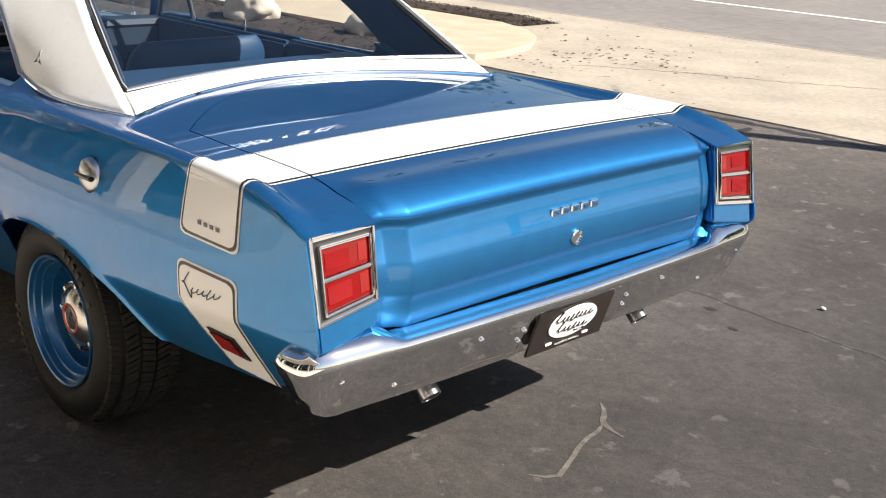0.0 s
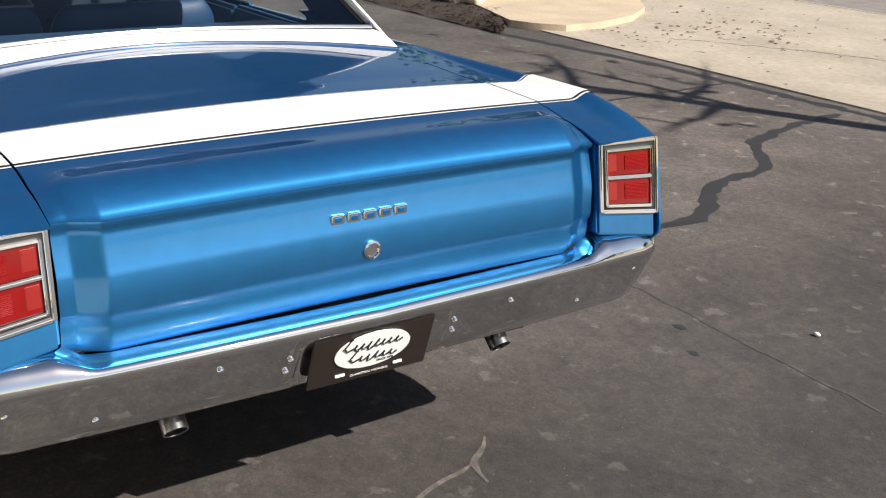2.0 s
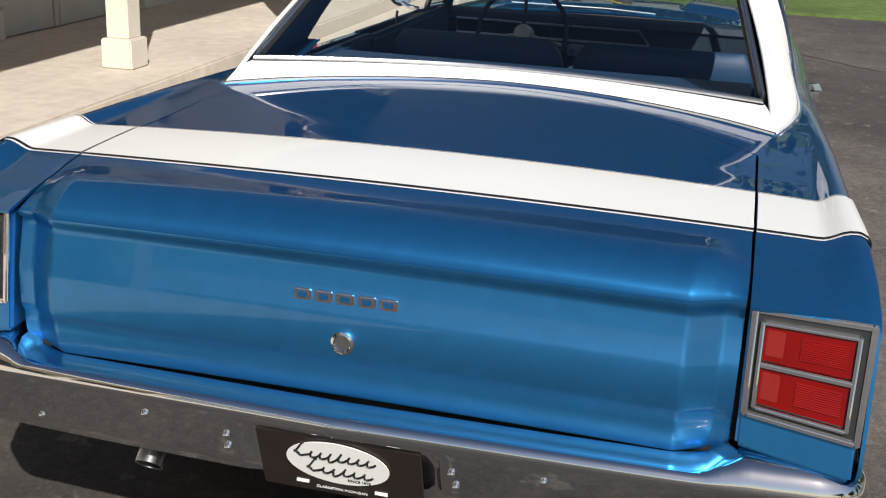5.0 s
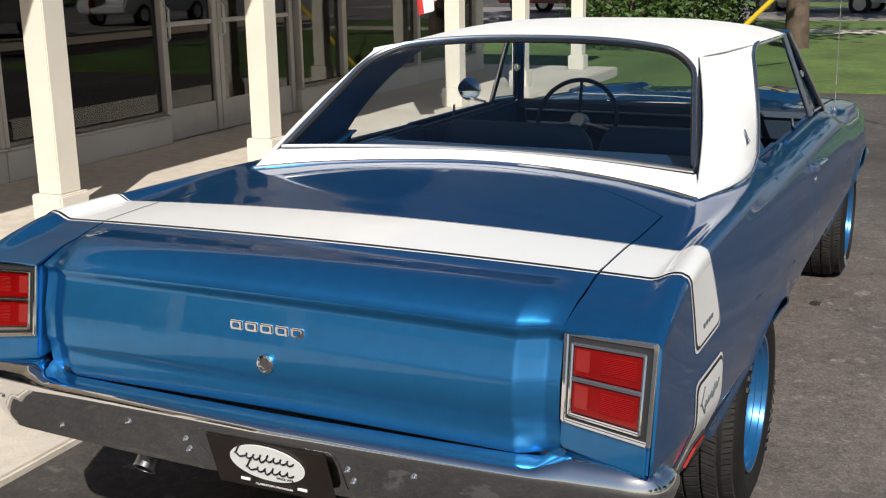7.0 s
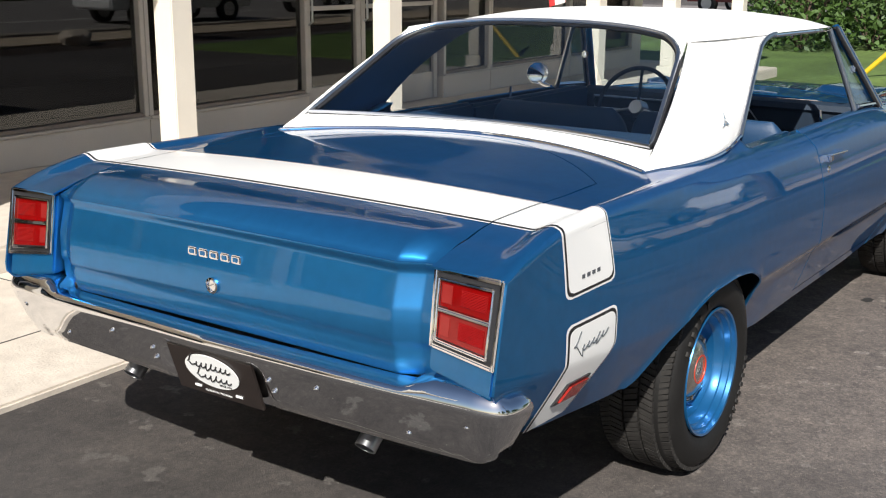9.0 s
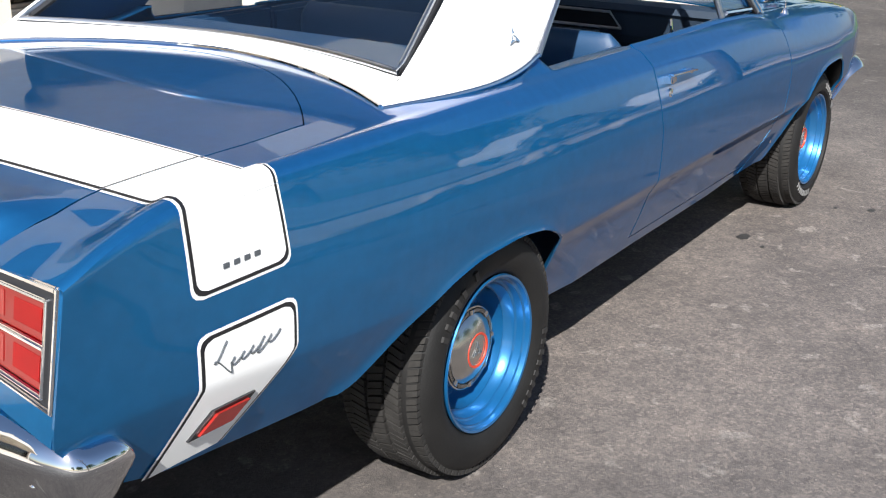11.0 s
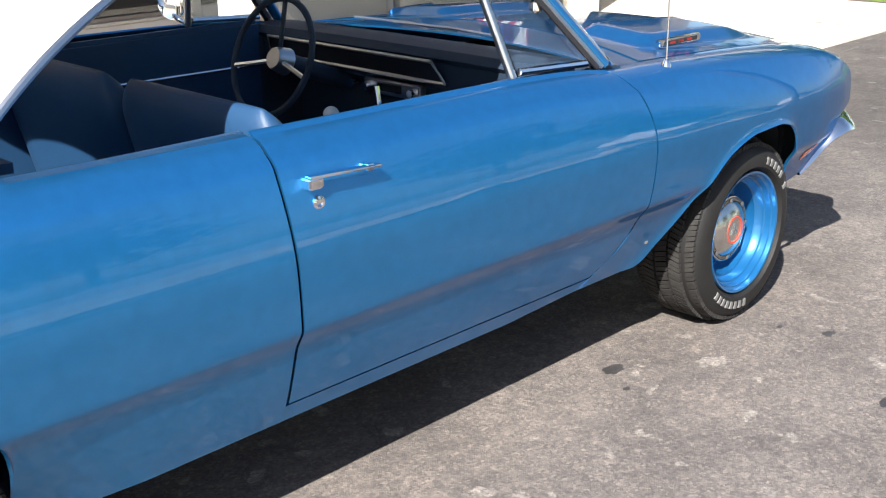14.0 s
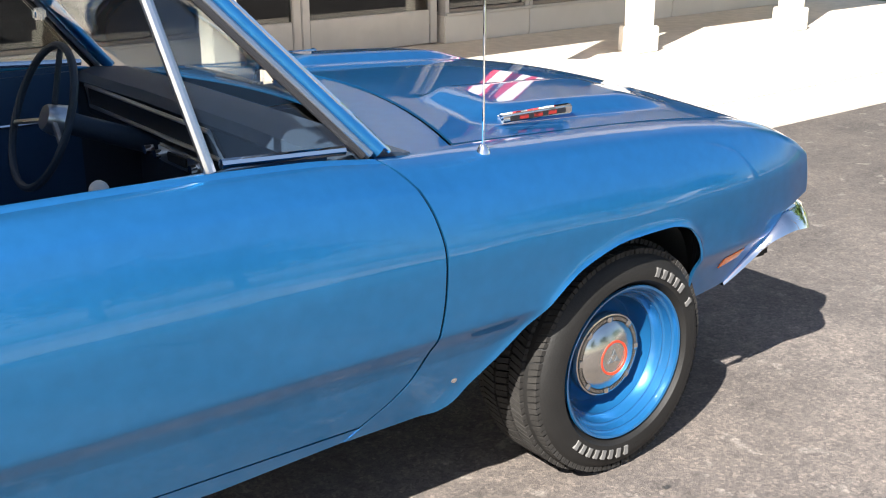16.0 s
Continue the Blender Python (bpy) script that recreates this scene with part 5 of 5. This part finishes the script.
for x0, x1, kind in bays:
    if kind == "w":
        nw += 1
        structure("wall_sill_%d" % nw, box(x0, x1, WY, WY + 0.3, FL, 0.385, 0.008), M_WALL, "low cream bulkhead under the shop window", "wall")
        win = tagged(part("window_%d" % nw, box(x0 + 0.002, x1 - 0.002, WY - 0.025, WY + 0.12, 0.385, 0.405, 0.004), M_FRAMEL), "large dark shop window in a pale metal frame", "window", "", "structure")
        part("window_frame", box(x0, x1, WY + 0.0, WY + 0.10, 2.42, 2.5), M_FRAME, win)
        part("window_frame", box(x0 + 0.048, x1 - 0.048, WY + 0.01, WY + 0.10, 0.405, 0.435, 0.004), M_FRAME, win)
        for x in (x0, x1 - 0.046):
            part("mullion", box(x + 0.002, x + 0.046, WY + 0.0, WY + 0.10, 0.405, 2.42, 0.004), M_FRAMEL, win)
        part("pane", box(x0 + 0.04, x1 - 0.04, WY + 0.05, WY + 0.058, 0.42, 2.45), M_SHOP, win).visible_shadow = False
    else:
        nd += 1
        leaf = tagged(part("door_%d" % nd, box(x0 + 0.075, x1 - 0.075, WY + 0.06, WY + 0.11, FL + 0.01, 0.44, 0.006), M_FRAMEL), "pale metal glazed shop door, shut", "door", "", "structure")
        for x in (x0 + 0.002, x1 - 0.075):
            part("stile", box(x, x + 0.073, WY + 0.05, WY + 0.12, FL + 0.01, 2.42, 0.006), M_FRAMEL, leaf)
        part("rail", box(x0 + 0.077, x1 - 0.077, WY + 0.055, WY + 0.115, 1.12, 1.16, 0.006), M_FRAMEL, leaf)
        part("head", box(x0, x1, WY + 0.05, WY + 0.12, 2.42, 2.5), M_FRAMEL, leaf)
        part("pane", box(x0 + 0.07, x1 - 0.07, WY + 0.08, WY + 0.088, 0.43, 2.44), M_SHOP, leaf).visible_shadow = False
        part("pull", tube([(x0 + 0.05, WY + 0.05, 1.0), (x0 + 0.05, WY + 0.01, 1.03), (x0 + 0.05, WY + 0.01, 1.27), (x0 + 0.05, WY + 0.05, 1.30)], 0.011, 8), M_SATIN, leaf)
SITE["turn"] = None
# flag hanging from a slanted pole between the posts
flag = thing("flag", "red and white striped flag hanging from a pole", "flag", (5.70, 3.0, 2.85))


def cloth(u, v):
    """u across the stripes, v from the hoist downwards; it hangs limp and slanting."""
    x = 5.44 + 0.50 * u + 0.22 * v + 0.02 * math.sin(6 * u + 3 * v)
    return Vector((x, 3.0 + 0.05 * math.sin(11 * u + 2.5 * v) + 0.03 * math.sin(19 * u), 2.74 - 1.58 * v + 0.22 * u * v))


for k in range(9):
    part("stripe", grid(lambda u, v, k=k: cloth((k + u) / 9, (0.32 if k < 4 else 0.0) + (0.68 if k < 4 else 1.0) * v), span(0, 1, 3), span(0, 1, 14)), M_FLAGR if k % 2 == 0 else M_FLAGW, flag, thick=0.002, offset=0)
part("canton", grid(lambda u, v: cloth(u * 4 / 9, 0.32 * v), span(0, 1, 8), span(0, 1, 8)), M_FLAGB, flag, "navy canton", thick=0.002, offset=0)
part("pole", tube([(5.40, 3.0, 2.745), (6.02, 3.0, 2.76)], 0.014, 8), M_SATIN, flag)
part("cord", tube([(5.70, 3.0, 2.755), (5.70, 3.0, 2.86)], 0.006, 6), M_SATIN, flag)


# ---- marks on the asphalt ----
def ribbon(points, width, z, wob=0.0, seed=1):
    """A flat strip laid along a line, uneven at its edges."""
    rnd = random.Random(seed)
    pts = [Vector((x, y, z)) for x, y in points]
    fine = []
    for a, b in zip(pts, pts[1:]):
        n = max(2, int((b - a).length / 0.06))
        fine += [a.lerp(b, k / n) for k in range(n)]
    fine.append(pts[-1])
    bm = bmesh.new()
    rows = []
    for k, p in enumerate(fine):
        d = (fine[min(k + 1, len(fine) - 1)] - fine[max(k - 1, 0)]).normalized()
        n = Vector((-d.y, d.x, 0))
        c = p + n * rnd.uniform(-wob, wob)
        w = width * rnd.uniform(0.6, 1.25) * min(1, 0.3 + k / 3, 0.3 + (len(fine) - 1 - k) / 3)
        rows.append((bm.verts.new(c - n * w / 2), bm.verts.new(c + n * w / 2)))
    for a, b in zip(rows, rows[1:]):
        bm.faces.new((a[0], a[1], b[1], b[0]))
    return bm


M_CHALK = material("pale_scuff", (0.125, 0.113, 0.10), 0.9, 0, 0, 0.35, 25.0, 0.4, 90.0)
M_FAINT = material("faint_worn_line", (0.066, 0.060, 0.054), 0.9, 0, 0, 0.4, 25.0, 0.4, 90.0)
M_OIL = material("oil_stain", (0.035, 0.033, 0.032), 0.6, 0, 0, 0.3, 14.0, 0.4, 90.0)
structure("tar_seam_1", ribbon([(-8, -5.27), (-2, -5.27), (0.2, -5.26), (3, -5.20), (4.7, -4.95), (9, -4.8)], 0.10, 0.0015, 0.015, 3), M_TAR, "dark tar seam along the concrete", "seam")
structure("tar_seam_2", ribbon([(1.25, -5.1), (1.16, -4.5), (0.985, -3.95), (0.72, -3.75), (0.57, -3.58), (0.50, -3.2), (0.43, -3.0), (0.20, -2.75), (0.127, -2.6), (0.123, -2.2), (0.10, -1.6)], 0.080, 0.0020, 0.014, 5), M_TAR, "winding tar-sealed crack", "crack")
structure("tar_seam_3", ribbon([(2.25, -2.2), (2.26, -2.5), (2.22, -3.97), (2.30, -5.2)], 0.035, 0.0015, 0.008, 7), M_TAR, "straight sealed joint in the asphalt", "seam")
structure("scuff_1", ribbon([(-0.20, -1.75), (-0.53, -1.745), (-0.875, -1.72), (-1.43, -1.70), (-2.2, -1.68)], 0.012, 0.0015, 0.008, 9), M_FAINT, "faint pale line worn in the asphalt", "scuff")
structure("scuff_2", ribbon([(-0.99, -0.56), (-1.06, -0.49), (-1.10, -0.44), (-1.195, -0.425)], 0.022, 0.0015, 0.006, 11), M_CHALK, "pale forked scuff on the asphalt", "scuff")
structure("scuff_3", ribbon([(-1.10, -0.44), (-1.13, -0.33), (-1.17, -0.20), (-1.226, -0.08), (-1.17, -0.01)], 0.022, 0.0020, 0.008, 13), M_CHALK, "pale forked scuff on the asphalt", "scuff")
structure("tar_seam_4", ribbon([(6.2, -3.5), (7.5, -1.6), (9.5, 0.2), (10.8, 0.7)], 0.03, 0.0015, 0.02, 15), M_TAR, "long crack in the asphalt", "crack")


def blot(cx, cy, r, seed, z=0.0015):
    rnd = random.Random(seed)
    n = 22
    rad = [r * rnd.uniform(0.65, 1.25) for _ in range(n)]
    bm = bmesh.new()
    bm.faces.new([bm.verts.new((cx + 1.3 * (rad[k] + rad[k - 1]) / 2 * math.cos(2 * math.pi * k / n), cy + 0.8 * (rad[k] + rad[k - 1]) / 2 * math.sin(2 * math.pi * k / n), z)) for k in range(n)])
    return bm


for k, (x, y, r) in enumerate(((2.19, -0.755, 0.032), (2.885, -1.10, 0.022), (2.83, -0.955, 0.011), (2.11, -0.86, 0.012), (2.55, -1.45, 0.03), (-0.72, -1.62, 0.022), (-0.35, -1.13, 0.025), (-0.9, -1.5, 0.018), (3.6, -1.6, 0.03))):
    structure("stain_%d" % (k + 1), blot(x, y, r, 20 + k), M_OIL, "small dark oil spot on the asphalt", "stain")
for k, (x, y) in enumerate(((-1.02, -1.99), (4.35, -3.1), (4.2, -3.35), (1.5, -2.3))):
    bm = bmesh.new()
    bmesh.ops.create_icosphere(bm, subdivisions=2, radius=0.011, matrix=Matrix.Translation((x, y, 0.008)) @ Matrix.Diagonal((1.3, 0.9, 0.7, 1)))
    tagged(part("pebble", bm, M_WHITE if k == 0 else M_ROCK), "small pale pebble on the asphalt", "pebble", "pebbles")
rnd = random.Random(5)
bm = bmesh.new()
for k in range(900):
    x, y = rnd.uniform(-3.0, 5.0), rnd.uniform(-4.5, 1.3)
    s = rnd.uniform(0.0010, 0.0028)
    a = rnd.uniform(0, 6.28)
    vs = [bm.verts.new((x + s * math.cos(a + b) * f, y + s * math.sin(a + b) * f, z)) for b, f, z in ((0, 1.3, 0.0), (2.1, 1, 0.0), (4.2, 1.1, 0.0), (1, 0.3, s))]
    for ids in ((0, 1, 3), (1, 2, 3), (2, 0, 3)):
        bm.faces.new([vs[i] for i in ids])
tagged(part("grit", bm, M_GRIT), "loose pale grit scattered on the asphalt", "grit", "", "stuff")

structure("crack_1", ribbon([(3.9, -6.2), (2.9, -6.9), (2.2, -7.2), (0.9, -8.1), (0.2, -9.6)], 0.012, 0.0135, 0.03, 41), M_TAR, "thin crack across the concrete apron", "crack")
structure("joint_1", ribbon([(-30, -9.62), (40, -9.62)], 0.02, 0.0135, 0.004, 42), M_TAR, "dark joint between apron and road", "joint")
structure("crack_2", ribbon([(-2.6, -5.4), (-2.4, -6.4), (-2.7, -7.6), (-2.3, -9.6)], 0.010, 0.0135, 0.03, 43), M_TAR, "thin crack across the concrete apron", "crack")
rnd = random.Random(19)
bm = bmesh.new()
for k in range(260):
    x, y = 4.3 + rnd.gauss(0, 0.9), -6.9 + rnd.gauss(0, 0.9)
    if y > -5.5 or (x > 4.6 and y > -7.4):
        continue
    s, a, t = rnd.uniform(0.012, 0.030), rnd.uniform(0, 6.28), rnd.uniform(0.1, 0.6)
    d, e = Vector((math.cos(a), math.sin(a), 0)) * s, Vector((-math.sin(a), math.cos(a), t)) * s * 0.5
    p = Vector((x, y, 0.014 + abs(e.z)))
    bm.faces.new([bm.verts.new(p + q) for q in (d, e, -d, -e)])
tagged(part("leaf_litter", bm, M_LITTER), "dry brown leaves scattered on the concrete", "leaf litter", "", "stuff")

# ---- planted island beside the apron ----
pad = [(4.55, -5.55), (4.75, -5.35)] + [(5.0, -5.25), (7, -5.9), (30, -5.9), (30, -7.75), (6.3, -7.75), (5.65, -7.5), (5.2, -7.15), (4.8, -6.6), (4.58, -6.0)]
structure("island_pad", prism([(x, y, 0.0) for x, y in pad], (0, 0, 0.07)), M_KERB, "sandy beige concrete island", "kerb")


def mulch_near(u, v):
    x = 4.75 + 16 * u ** 1.6
    lo, hi = -4.90, -4.92 - min(1.0, (x - 4.7) * 1.0)
    y = lo + (hi - lo) * v
    return Vector((x, y, 0.004 + 0.055 * math.sin(math.pi * v) ** 0.6 * min(1, (x - 4.7) * 2) + 0.02 * noise.noise((x * 4, y * 4, 0))))


def mulch_far(u, v):
    x = 6.2 + 16 * u ** 1.5
    y = -8.0 - 0.75 * v
    return Vector((x, y, 0.012 + 0.055 * math.sin(math.pi * v) ** 0.6 * min(1, (x - 6.15) * 2) + 0.02 * noise.noise((x * 4, y * 4, 3))))


for nm, fn, seed in (("mulch_bed_1", mulch_near, 2), ("mulch_bed_2", mulch_far, 3)):
    structure(nm, grid(fn, span(0, 1, 70), span(0, 1, 12)), M_MULCH, "bed of dark bark mulch", "mulch")
    rnd = random.Random(seed)
    bm = bmesh.new()
    for k in range(2200):
        p = fn(rnd.uniform(0.0, 0.5), rnd.uniform(0.04, 0.96)) + Vector((0, 0, 0.012))
        a, l, w = rnd.uniform(0, 3.14), rnd.uniform(0.012, 0.034), rnd.uniform(0.004, 0.010)
        t = rnd.uniform(-0.5, 0.5)
        d, e = Vector((math.cos(a), math.sin(a), t)) * l, Vector((-math.sin(a), math.cos(a), 0.3)) * w
        bm.faces.new([bm.verts.new(p + q) for q in (d, e, -d, -e)])
    tagged(part("mulch_chips", bm, M_MULCH), "loose dark bark chips", "mulch", "", "stuff")


def boulder(x, y, r, seed, z=0.08):
    bm = bmesh.new()
    bmesh.ops.create_icosphere(bm, subdivisions=4, radius=1.0)
    for v in bm.verts:
        n = v.co.normalized()
        k = 1 + 0.28 * noise.noise(n * 1.6 + Vector((seed * 7.1, 0, 0))) + 0.10 * noise.noise(n * 4 + Vector((0, seed * 3.3, 0)))
        v.co = Vector((x + 1.25 * r * n.x * k, y + r * n.y * k, z + 0.75 * r * (n.z * k + 0.35)))
    return tagged(part("boulder", bm, M_ROCK, None, "", 60), "pale tan landscape boulder on the mulch", "boulder", "boulders")


boulder(6.25, -5.60, 0.20, 1)
boulder(8.0, -5.35, 0.30, 2)
boulder(10.4, -5.4, 0.25, 3)


# ---- trees, shrubs and things farther off ----
def leaves(points, size, seed, mat, name, parent):
    rnd = random.Random(seed)
    verts, faces = [], []
    for p in points:
        a, b = rnd.uniform(0, 6.28), rnd.uniform(-0.9, 0.9)
        s = size * rnd.uniform(0.6, 1.3)
        d = Vector((math.cos(a) * math.cos(b), math.sin(a) * math.cos(b), math.sin(b)))
        e = d.cross(Vector((rnd.uniform(-1, 1), rnd.uniform(-1, 1), rnd.uniform(-1, 1)))).normalized()
        k = len(verts)
        verts += [tuple(p + d * s), tuple(p + e * s * 0.5), tuple(p - d * s), tuple(p - e * s * 0.5)]
        faces.append((k, k + 1, k + 2, k + 3))
    me = bpy.data.meshes.new(name)
    me.from_pydata(verts, [], faces)
    me.materials.append(mat)
    ob = new(name, me)
    if parent is not None:
        ob.parent = parent
        ob.matrix_parent_inverse = Matrix.Translation(-parent.location)
    return ob


def tree(x, y, h, r, crown, n, seed, label, bare=False, low=0.35):
    rnd = random.Random(seed)
    t = thing("tree", label, "tree", (x, y, 0))
    lean = Vector((rnd.uniform(-0.04, 0.04), rnd.uniform(-0.04, 0.04), 1))
    bm = tube([Vector((x, y, -0.05)) + Vector((lean.x * h * k, lean.y * h * k, h * k * 0.95)) for k in span(0, 1, 8)], lambda s: r * (1.25 - s) + 0.01, 12)
    tips = []
    for k in range(9):
        s = low + (0.9 - low) * k / 9
        base = Vector((x + lean.x * h * s, y + lean.y * h * s, h * s * 0.95))
        a = k * 2.4 + rnd.uniform(-0.4, 0.4)
        L = crown * rnd.uniform(0.7, 1.05) * (1.1 - 0.5 * s)
        tip = base + Vector((math.cos(a) * L, math.sin(a) * L, L * rnd.uniform(0.3, 0.7)))
        mid = base.lerp(tip, 0.5) + Vector((0, 0, -0.05 * L))
        tube([base, mid, tip], lambda q: r * 0.38 * (1.15 - q), 7, bm)
        tips += [mid, tip]
        for j in range(3):
            b2 = base.lerp(tip, rnd.uniform(0.4, 0.9))
            t2 = b2 + Vector((rnd.uniform(-1, 1), rnd.uniform(-1, 1), rnd.uniform(-0.1, 0.8))) * L * 0.45
            tube([b2, t2], lambda q: r * 0.16 * (1.15 - q), 5, bm)
            tips.append(t2)
    part("trunk", bm, M_BARK, t, angle=60)
    pts = []
    for k in range(n):
        c = rnd.choice(tips)
        v = Vector((rnd.gauss(0, 1), rnd.gauss(0, 1), rnd.gauss(0, 0.7))) * crown * (0.12 if bare else 0.26)
        pts.append(c + v)
    leaves(pts, 0.07 if bare else 0.055 * crown + 0.05, seed + 1, M_LEAF, "crown", t)
    return t


tree(-1.7, -6.3, 6.0, 0.10, 1.6, 40, 3, "thin nearly bare street tree beside the apron", True, 0.55)
tree(18.2, 1.6, 7.0, 0.17, 3.0, 3000, 5, "broad green tree on the lawn", False, 0.45)
tree(24.0, 6.5, 8.0, 0.22, 3.5, 3000, 7, "broad green tree on the lawn", False, 0.4)
tree(27.0, -1.5, 8.0, 0.22, 3.5, 2500, 8, "broad green tree on the lawn", False, 0.4)
for k in range(9):
    x = -34 + 11 * k + 3 * math.sin(k * 2.1)
    tree(x, -33 - 4 * math.sin(k * 1.7), 9 + 1.5 * math.sin(k * 3.1), 0.25, 4.2, 2600, 30 + k, "green street tree across the road", False, 0.28)


def shrub(x, y, r, h, seed):
    rnd = random.Random(seed)
    t = thing("shrub", "leafy green shrub at the edge of the lawn", "shrub", (x, y, 0.03), "shrubs")
    bm = bmesh.new()
    for k in range(7):
        a = k * 0.9
        tube([(x, y, 0.0), (x + 0.5 * r * math.cos(a), y + 0.5 * r * math.sin(a), 0.5 * h), (x + 0.8 * r * math.cos(a), y + 0.8 * r * math.sin(a), 0.85 * h)], 0.02, 5, bm)
    part("stem", bm, M_BARK, t)
    pts = []
    for k in range(1500):
        a, b, q = rnd.uniform(0, 6.28), rnd.uniform(0.05, 1), rnd.uniform(0.6, 1.05) * (1 + 0.2 * math.sin(5 * k))
        pts.append(Vector((x + r * q * math.cos(a) * math.sqrt(1 - (b - 0.45) ** 2), y + r * q * math.sin(a) * math.sqrt(1 - (b - 0.45) ** 2), h * b * (0.8 + 0.25 * rnd.random()))))
    leaves(pts, 0.07, seed + 2, M_LEAF, "leaves", t)


for k, (x, y, r, h) in enumerate(((17.5, 4.6, 0.9, 1.7), (18.5, 3.6, 0.8, 1.5), (20, 5.6, 1.0, 1.9), (21.5, 3.9, 0.9, 1.5))):
    shrub(x, y, r, h, 70 + k)


def parked_car(x, y, yaw, paint, label):
    """A plain saloon seen from afar, with its glass and wheels."""
    c = thing("parked_car", label, "car", (0, 0, 0))
    prof = [(-2.2, 0.35), (-2.25, 0.62), (-2.1, 0.85), (-1.5, 0.92), (-0.95, 1.36), (0.35, 1.40), (1.05, 0.98), (1.95, 0.86), (2.2, 0.68), (2.22, 0.35)]
    outline = [(px, -0.86, pz) for px, pz in prof]
    bm = prism(outline, (0, 1.72, 0))
    bmesh.ops.bevel(bm, geom=list(bm.edges), offset=0.06, segments=2, affect="EDGES")
    part("body", bm, paint, c)
    for sy in (-0.868, 0.862):
        part("side_window", prism([(-1.28, sy, 0.97), (-0.88, sy, 1.29), (0.28, sy, 1.32), (0.78, sy, 1.0)], (0, 0.006, 0)), M_DARKGLASS, c)
    for px in (-1.38, 1.38):
        for sy in (-0.80, 0.80):
            w = part("wheel", tube([(px, sy - 0.1, 0.31), (px, sy + 0.1, 0.31)], 0.31, 20), M_TYRE, c)
            part("rim", tube([(px, sy - 0.105, 0.31), (px, sy + 0.105, 0.31)], 0.19, 16), M_SATIN, w)
    c.location = (x, y, 0)
    c.rotation_euler = (0, 0, radians(yaw))
    return c


parked_car(18.0, -10.9, 8, M_SILVERCAR, "white saloon parked by the road")
parked_car(25.5, -10.9, 0, M_SILVERCAR, "white saloon parked by the road")
parked_car(33.0, 3.0, 80, M_SILVERCAR, "white saloon parked beyond the lawn")
parked_car(30.0, 7.6, 80, M_REDCAR, "dark red car parked beyond the lawn")
parked_car(32.0, 10.6, 80, M_REDCAR, "dark red car parked beyond the lawn")
structure("side_street", box(28.0, 36.0, -9.6, 60, -0.2, 0.045), M_ROAD, "grey side street beyond the lawn", "road")
structure("lawn_path", box(22.6, 23.8, -4.0, 9.0, -0.2, 0.042), M_CONC, "pale footpath across the lawn", "pavement")
guy = thing("guy_wire", "yellow-sleeved guy wire anchored in the lawn", "guy wire", (13.0, 2.3, 0.0))
part("sleeve", tube([(13.0, 2.30, 0.0), (13.0, 0.35, 1.95)], 0.035, 10), M_YELLOW, guy)
part("wire", tube([(13.0, 0.35, 1.95), (13.0, -5.2, 7.5)], 0.008, 6), M_SATIN, guy)
pole = thing("utility_pole", "brown wooden utility pole beside the lawn", "pole", (13.0, -5.3, 0.0))
part("mast", tube([(13.0, -5.3, -0.1), (13.0, -5.3, 8.5)], lambda t: 0.16 - 0.04 * t, 14), M_BARK, pole)
part("crossarm", box(12.93, 13.07, -6.3, -4.3, 7.7, 7.85, 0.01), M_BARK, pole)
